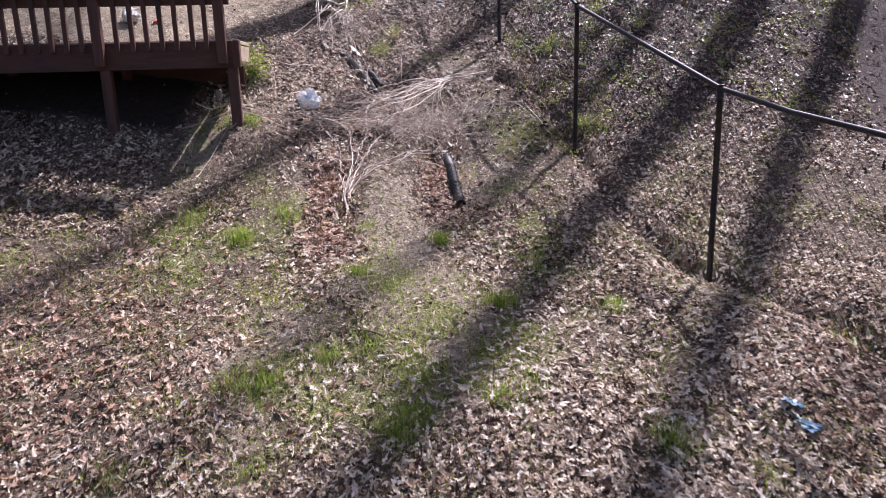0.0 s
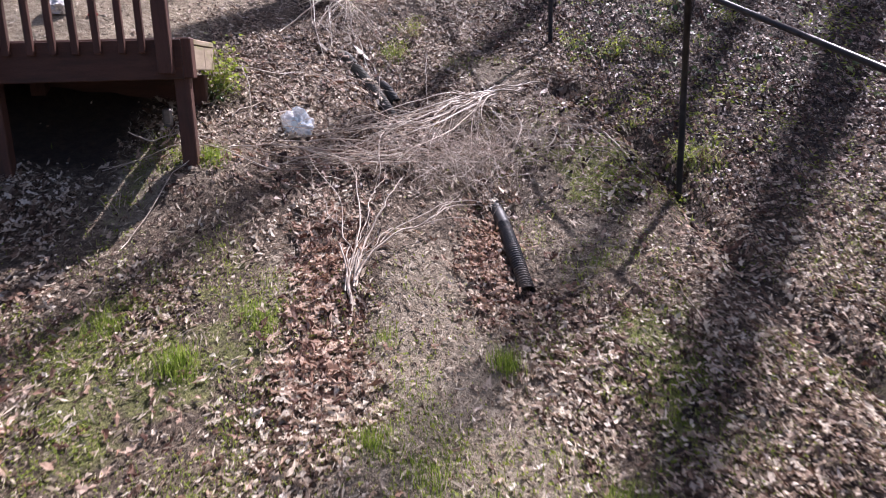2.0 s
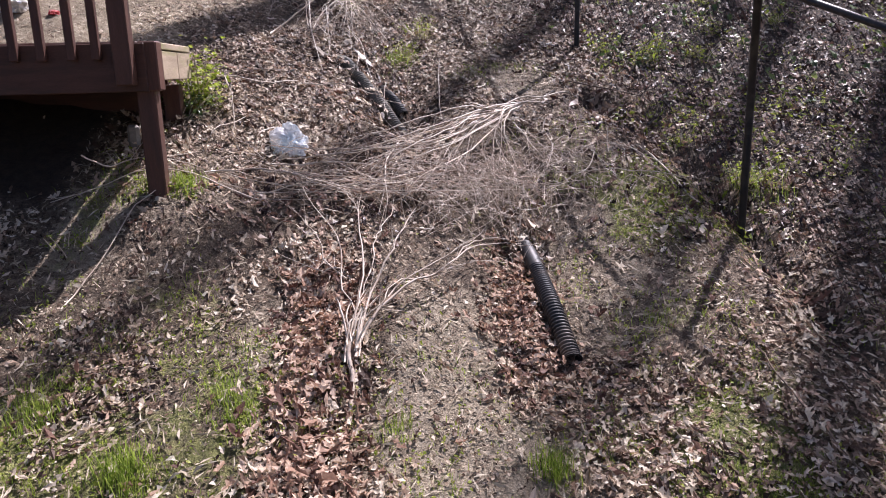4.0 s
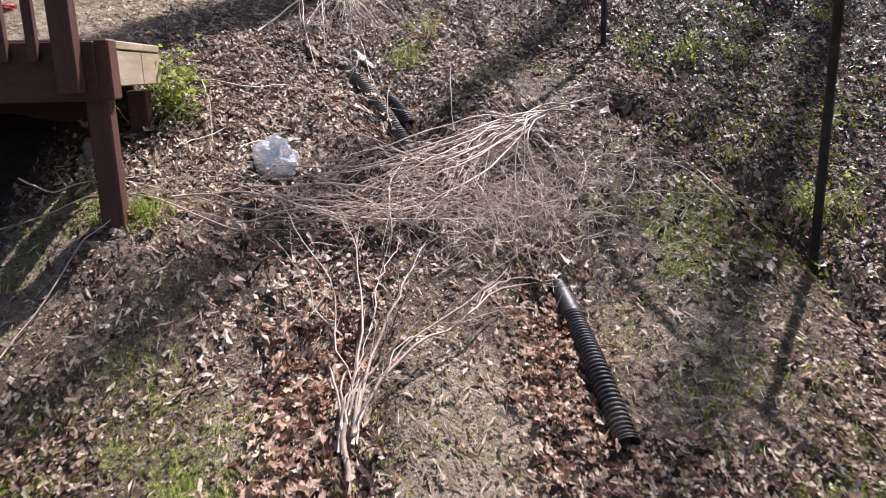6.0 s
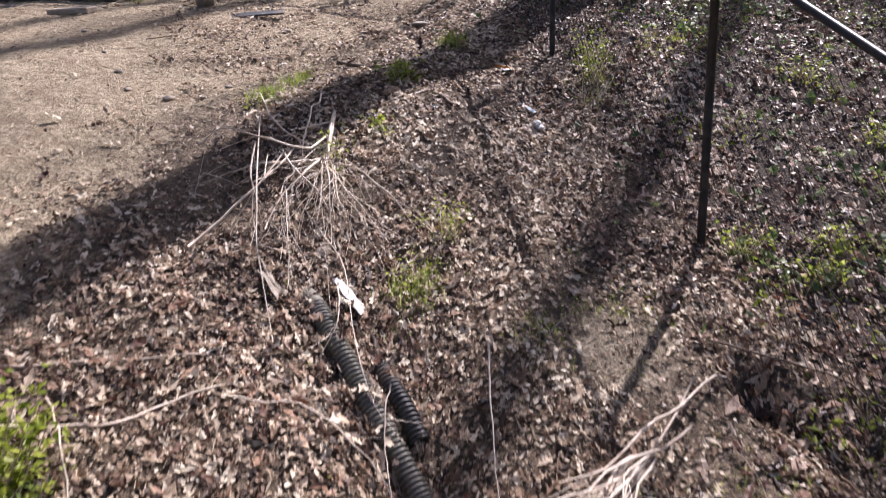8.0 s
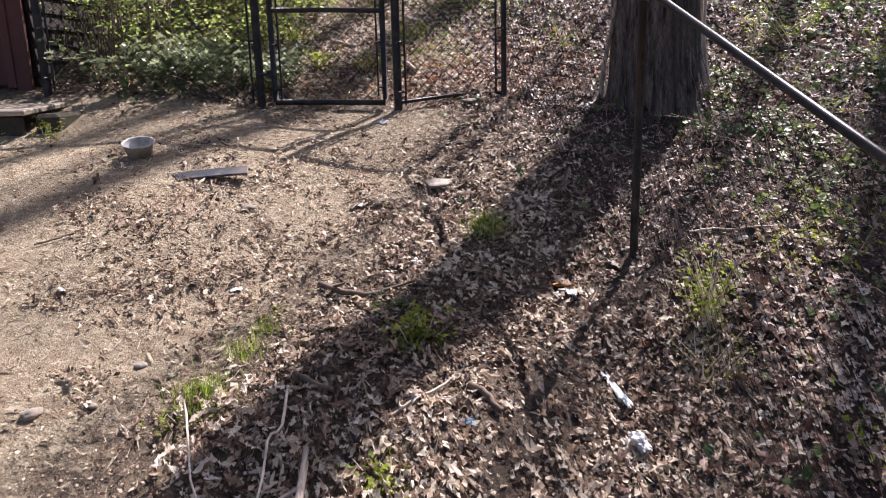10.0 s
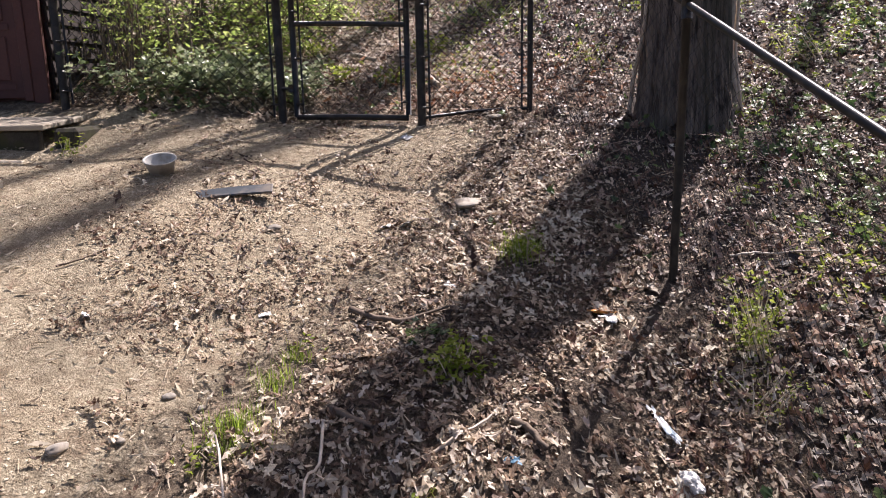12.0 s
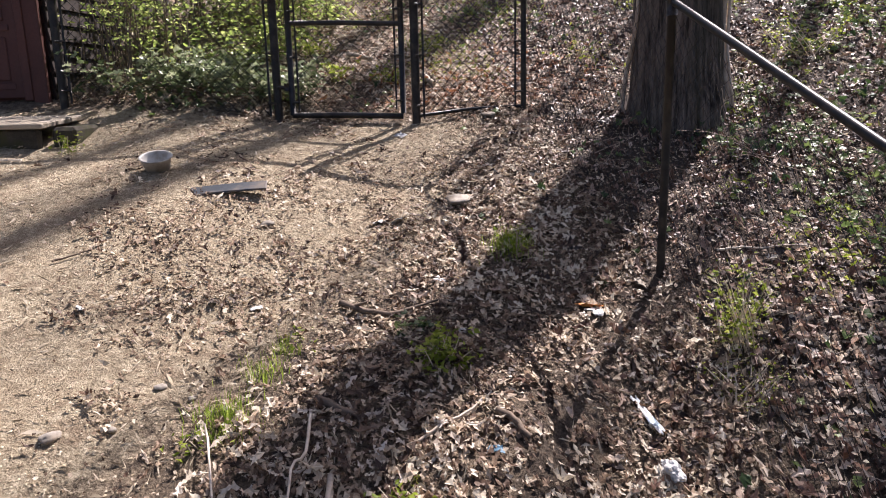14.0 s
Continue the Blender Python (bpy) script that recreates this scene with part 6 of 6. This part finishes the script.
def blades(x, y, n, h, spread, rnd, lean=0.55):
    """Grass blades round a place: narrow, bending strips, as arrays."""
    bx, by = x + rnd.normal(0, spread, n), y + rnd.normal(0, spread, n)
    z = gz(bx, by) - 0.005
    a = rnd.uniform(0, 6.283, n)
    ln, ht, w = h * rnd.uniform(0.5, 1.15, n), rnd.uniform(0.15, lean, n), rnd.uniform(0.0011, 0.0023, n)
    s = np.array([0, 0.4, 0.75, 1.0])
    out = np.zeros((n, 7, 3))
    k = 0
    for i, u in enumerate(s):
        r = ln * ht * u ** 1.8
        cx, cy, cz = bx + r * np.cos(a), by + r * np.sin(a), z + ln * (u - 0.25 * ht * u ** 2)
        wd = w * (1 - u * 0.75)
        for sg in ((-1, 1) if i < 3 else (0,)):
            out[:, k] = np.stack([cx - sg * wd * np.sin(a), cy + sg * wd * np.cos(a), cz], -1)
            k += 1
    tri = np.array([(0, 1, 3), (0, 3, 2), (2, 3, 5), (2, 5, 4), (4, 5, 6)])
    return out.reshape(-1, 3), (tri[None] + (np.arange(n) * 7)[:, None, None]).reshape(-1, 3)


def tuft(x, y, n, h, spread, seed, label="bright green tuft of grass growing through the leaves"):
    v, f = blades(x, y, n, h, spread, np.random.default_rng(seed))
    o = np.array([x, y, g(x, y)])
    t = thing("grass_tuft", *o, label, "grass", "grass tufts")
    tagged(link("blade_clump", fast_mesh("blade_clump", v - o, f, True), GRASS, t), kind="stuff")
    return t


for k, (x, y, n, h, sp) in enumerate(((-1.34, 4.77, 170, 0.10, 0.045), (-0.51, 4.34, 110, 0.08, 0.05), (0.0, 4.87, 120, 0.09, 0.035), (-0.32, 4.2, 90, 0.07, 0.05), (0.34, 4.09, 160, 0.10, 0.05), (0.30, 3.24, 130, 0.08, 0.05),
                                      (1.02, 2.92, 150, 0.10, 0.05), (-0.59, 3.56, 120, 0.08, 0.05), (-0.39, 3.65, 100, 0.07, 0.06), (-0.09, 3.46, 150, 0.08, 0.07), (-0.2, 3.04, 90, 0.08, 0.04), (-1.01, 3.35, 130, 0.08, 0.06),
                                      (-0.86, 3.35, 110, 0.08, 0.05), (0.68, 4.67, 70, 0.045, 0.10), (0.99, 4.03, 110, 0.08, 0.05), (-1.72, 5.0, 100, 0.07, 0.05), (-1.12, 5.09, 80, 0.07, 0.05), (0.66, 5.12, 60, 0.04, 0.10),
                                      (0.75, 4.85, 70, 0.045, 0.10), (-1.73, 5.07, 120, 0.07, 0.06), (-1.58, 6.22, 120, 0.09, 0.05), (-0.65, 8.07, 90, 0.09, 0.06), (1.37, 6.72, 110, 0.09, 0.08), (-0.52, 5.01, 40, 0.06, 0.03),
                                      (0.79, 6.28, 40, 0.06, 0.04), (-1.48, 9.39, 150, 0.075, 0.05), (-1.40, 9.64, 60, 0.07, 0.04), (-0.44, 10.62, 130, 0.11, 0.05), (-1.35, 9.8, 50, 0.06, 0.03), (-1.92, 6.3, 60, 0.04, 0.05), (-1.83, 6.12, 70, 0.035, 0.04), (-1.93, 5.9, 60, 0.035, 0.06), (-1.75, 6.25, 50, 0.04, 0.03), (-1.43, 2.8, 90, 0.07, 0.06), (-0.8, 2.82, 60, 0.07, 0.05), (1.38, 2.75, 60, 0.07, 0.05), (2.19, 3.67, 90, 0.06, 0.09), (0.44, 3.35, 60, 0.06, 0.06), (0.54, 5.63, 40, 0.05, 0.04), (-0.13, 3.16, 110, 0.08, 0.06), (-1.05, 5.0, 60, 0.06, 0.04), (0.68, 4.79, 90, 0.05, 0.08))):
    tuft(x, y, int(1.9 * n), h, sp, 300 + k)


def green_cover(x, y):
    return np.clip(1.25 * moss(x, y) + 0.35 * blob(x, y, -1.5, 4.6, 0.9, 0.9) + 0.25 * blob(x, y, 0.2, 3.3, 1.2, 0.9) + 0.35 * blob(x, y, 2.2, 5.0, 0.8, 2.0) + 0.24 * np.clip((5.6 - y) / 0.5, 0, 1), 0, 1) * np.clip(vnoise(x * 5, y * 5, 41) * 2.2 - 0.7, 0, 1)


def lawn():
    rnd = np.random.default_rng(77)
    n = 120000
    x, y = rnd.uniform(-3, 3.5, n), rnd.uniform(2.2, 8.6, n)
    keep = rnd.random(n) < green_cover(x, y)
    v, f = blades(x[keep], y[keep], int(keep.sum()), 0.05, 0.004, rnd, 0.9)
    tagged(link("grass", fast_mesh("grass", v, f, True), GRASS), "thin short grass growing through leaves and moss", "grass", kind="stuff")


lawn()


def weed_field(name, label, material, count, cover, shape, smin, smax, lift, area, tilt=0.5):
    leaf_field(name, label, material, count, cover, shape, smin, smax, tilt, lift, area)


weed_field("low_weeds", "small green weeds and clover between the leaves", FRESH, 75000, lambda x, y: 1.6 * green_cover(x, y), (ROUND, LONG), 0.010, 0.024, 0.03, (-3, 3.5, 2.2, 8.6))


def ivy_cover(x, y):
    c = 0.9 * blob(x, y, -2.7, 12.75, 0.9, 0.4) + 0.30 * np.clip((y - 13.2) / 1.0, 0, 1) * np.clip((vnoise(x * 1.1, y * 1.1, 9) - 0.35) * 3, 0, 1)
    c = c + 0.75 * blob(x, y, 2.6, 12.6, 1.3, 1.2) * (0.4 + vnoise(x * 2, y * 2, 4)) + 0.4 * blob(x, y, 1.4, 11.0, 0.8, 0.7) + 0.5 * blob(x, y, 1.35, 11.7, 0.5, 0.5) + 0.35 * blob(x, y, 0.6, 11.6, 0.5, 0.3) + 0.06 * ((x > 1.2) & (y > 7.5))
    c = c + 0.25 * blob(x, y, 1.6, 8.6, 0.8, 1.2)
    return np.clip(c, 0, 1) * np.clip(vnoise(x * 3, y * 3, 12) * 1.8 - 0.4, 0, 1)


weed_field("ivy", "glossy dark green ivy trailing over the bank", IVY, 60000, ivy_cover, (MAPLE,), 0.03, 0.07, 0.10, (-3.6, 7, 7.4, 17), 0.6)
weed_field("spring_shoots", "yellow-green spring shoots on the shaded bank", FRESH, 70000, lambda x, y: np.clip(0.9 * ((x > 0.75) & (y > 6.0)) * np.clip(vnoise(x * 3.3, y * 3.3, 61) * 3.5 - 1.7, 0, 1) + 0.75 * (y > 12.8) * np.clip(vnoise(x * 2.3, y * 2.3, 62) * 3.5 - 1.9, 0, 1), 0, 1), (LONG,), 0.02, 0.06, 0.07, (-4, 6, 6, 16), 0.8)


def shrub(x, y, w, h, leaves, stems, seed, label, material=FRESH, size=(0.018, 0.042), shape=ROUND, twig=TWIG, name="shrub", flare=1.0, category="shrub", tilt=0.7):
    """Thin stems that spread from the root, with leaves along them."""
    rnd = np.random.default_rng(seed)
    z = g(x, y)
    t = thing(name, x, y, z, label, category)
    tips, out = [], []
    for k in range(stems):
        a, r = rnd.uniform(0, 6.283), w / 2 * math.sqrt(rnd.random())
        top = h * rnd.uniform(0.45, 1.0)
        n = 8
        s = np.linspace(0, 1, n)
        b = rnd.normal(0, 0.03 * flare, 2)
        p = np.column_stack([b[0] + r * math.cos(a) * s ** 1.2, b[1] + r * math.sin(a) * s ** 1.2, -0.03 + (top + 0.03) * s]) + np.cumsum(rnd.normal(0, 0.012 * h, (n, 3)), 0) * s[:, None]
        out.append(tube_arrays(p, np.linspace(0.0045 * (0.6 + h), 0.0015, n), 4))
        tips.append(p[2:])
    v, f = joined(out)
    tagged(link("twig_mass", fast_mesh("twig_mass", v, f, True), twig, t), kind="stuff")
    pts = np.concatenate(tips)
    c = pts[rnd.integers(0, len(pts), leaves)] + rnd.normal(0, 0.045 * (0.5 + h) * (2.0 if h > 0.5 else 1.0), (leaves, 3))
    c[:, 2] = np.maximum(c[:, 2], gz(x + c[:, 0], y + c[:, 1]) - z + 0.01)
    v, f = scatter(shape, c, rnd.uniform(*size, leaves), rnd.uniform(0, 6.283, leaves), rnd.normal(0, tilt, leaves), rnd.uniform(0, 6.283, leaves), rnd.normal(0, 0.3, leaves), rnd.normal(0.2, 0.3, leaves), np.zeros((leaves, 2)))
    tagged(link("foliage", fast_mesh("foliage", v, f, True), material, t), kind="stuff")
    return t


shrub(-1.74, 7.02, 0.34, 0.32, 520, 16, 1, "small yellow-green bush growing beside the deck")
shrub(-1.80, 6.85, 0.30, 0.14, 160, 8, 2, "low grey-green plants under the deck edge", IVY)
for k, (x, y, w, n) in enumerate(((-1.60, 6.14, 0.12, 110), (-1.76, 6.13, 0.09, 60), (-1.93, 6.42, 0.12, 60), (-2.0, 5.85, 0.12, 50))):
    shrub(x, y, w, 0.08, n, 6, 120 + k, "small bright green weeds beside the deck leg", size=(0.012, 0.026))
shrub(0.45, 10.02, 0.36, 0.34, 420, 16, 3, "sparse yellow-green shrub behind the fence", size=(0.014, 0.030))
shrub(0.38, 9.75, 0.3, 0.16, 150, 10, 4, "thin yellowish seedlings below the fence", size=(0.010, 0.02))
shrub(-0.44, 10.60, 0.16, 0.17, 170, 9, 5, "bright green seedling clump on the shaded soil", size=(0.012, 0.028))
shrub(-0.75, 9.70, 0.20, 0.10, 260, 9, 6, "bright green low seedling in the tree's shade", size=(0.018, 0.036))
shrub(-0.86, 9.98, 0.14, 0.06, 26, 4, 7, "dark green ivy sprig on the leaves", IVY, (0.03, 0.05), MAPLE)
shrub(-0.81, 9.12, 0.16, 0.09, 70, 6, 8, "fresh green seedling among brown leaves", size=(0.02, 0.035))
shrub(-1.06, 8.73, 0.2, 0.22, 120, 8, 9, "green weed growing through the pale stems", size=(0.012, 0.026))
shrub(-1.5, 9.31, 0.10, 0.05, 30, 4, 10, "small green seedling at the clay's edge", size=(0.015, 0.03))
shrub(-1.35, 9.85, 0.10, 0.07, 30, 4, 11, "yellow-green seedling on the clay", size=(0.012, 0.028))
shrub(-3.02, 11.50, 0.12, 0.11, 80, 6, 12, "yellow-green weed at the step's corner", size=(0.016, 0.03))
shrub(-0.52, 8.42, 0.34, 0.15, 200, 12, 13, "yellowish low weed on the leafy bank", size=(0.010, 0.022))
shrub(-0.62, 8.10, 0.24, 0.14, 150, 10, 14, "green weed patch above the drain pipes", size=(0.012, 0.026))
shrub(1.30, 6.75, 0.40, 0.16, 240, 14, 15, "green weeds at the foot of the fence", size=(0.014, 0.03))
shrub(1.05, 7.15, 0.30, 0.12, 120, 10, 16, "yellow-green seedlings beside the ditch", size=(0.014, 0.03))
shrub(-0.15, 7.85, 0.22, 0.08, 90, 8, 17, "low green moss-like plants on the bank", size=(0.010, 0.02))
for k, (x, y, w) in enumerate(((1.85, 9.25, 0.3), (1.55, 8.38, 0.3), (1.24, 8.47, 0.26), (2.26, 9.58, 0.3), (0.85, 8.42, 0.22), (1.08, 8.28, 0.26), (1.75, 8.8, 0.3), (2.3, 8.9, 0.3), (1.7, 9.9, 0.3))):
    shrub(x, y, w, 0.15, 130, 10, 80 + k, "yellow-green spring weeds on the leafy bank", size=(0.014, 0.034))
shrub(0.65, 6.45, 0.14, 0.05, 30, 5, 18, "tiny green seedlings in the soil", size=(0.010, 0.02))
for k, (x, y, w, h, n) in enumerate(((-3.0, 14.0, 0.9, 1.1, 1050), (-2.35, 14.0, 0.9, 0.85, 1300), (-1.95, 14.1, 0.6, 0.55, 800), (-2.1, 13.4, 0.6, 0.3, 300), (-2.35, 13.15, 0.7, 0.4, 300), (-2.7, 14.7, 1.2, 1.5, 900), (-3.25, 13.8, 0.5, 1.2, 550), (-3.12, 13.1, 0.4, 0.8, 350), (-2.98, 12.85, 0.6, 1.25, 520), (-3.22, 12.72, 0.3, 1.1, 260), (-2.2, 14.9, 1.0, 1.2, 600), (-2.4, 13.5, 0.9, 0.45, 260))):
    shrub(x, y, w, h, n, 13, 40 + k, "tall hedge shrub with bright spring leaves behind the fence", HEDGE, (0.03, 0.065), twig=DEADWOOD, flare=5.0, tilt=0.45)
shrub(-2.65, 12.70, 1.4, 0.26, 1300, 26, 50, "ivy and dark evergreen leaves along the fence foot", IVY_WAX, (0.035, 0.065), MAPLE, twig=DEADWOOD, flare=6, tilt=0.4)
shrub(-2.1, 12.70, 0.8, 0.22, 650, 16, 51, "ivy and dark evergreen leaves along the fence foot", IVY_WAX, (0.035, 0.065), MAPLE, twig=DEADWOOD, flare=5, tilt=0.4)
for k, (x, y, w) in enumerate(((-1.17, 12.94, 0.3), (-1.85, 13.45, 0.4), (-1.6, 13.0, 0.3), (-1.0, 13.5, 0.4))):
    shrub(x, y, w, 0.13, 190, 10, 95 + k, "fresh green weeds growing beyond the gate", size=(0.02, 0.045))
for k, (x, y, w, h, n) in enumerate(((2.5, 12.3, 0.5, 0.3, 220), (1.9, 12.9, 0.6, 0.35, 260), (3.2, 13.0, 0.7, 0.5, 300), (2.7, 11.6, 0.4, 0.3, 160), (-1.5, 14.0, 0.5, 0.2, 140), (-0.4, 14.2, 0.6, 0.25, 160), (0.3, 13.2, 0.5, 0.2, 120))):
    shrub(x, y, w, h, n, 12, 60 + k, "loose yellow-green weeds on the bank", size=(0.018, 0.04), flare=3.0)


def dry_brambles(x, y, w, h, n, seed):
    rnd = np.random.default_rng(seed)
    t = thing("dead_bramble", x, y, g(x, y), "thin dead bramble canes standing on the bank", "brush")
    for k in range(n):
        a = (x + rnd.normal(0, w / 2), y + rnd.normal(0, w / 2), 0.0)
        b = (a[0] + rnd.normal(0, 0.22), a[1] + rnd.normal(0, 0.2), rnd.uniform(0.1, h))
        stem(t, arc(a, b, rnd.uniform(0, 0.1), rnd.normal(0, 0.15), 8, rnd), 0.0028, 0.0013, TWIG_RED if rnd.random() < 0.4 else DEADWOOD, rnd, 2, 0.12, "cane")


dry_brambles(1.5, 11.2, 0.7, 0.4, 26, 1)
dry_brambles(1.25, 10.2, 0.5, 0.3, 16, 2)
dry_brambles(2.4, 10.6, 0.8, 0.4, 20, 3)
dry_brambles(0.2, 11.6, 0.4, 0.18, 6, 4)
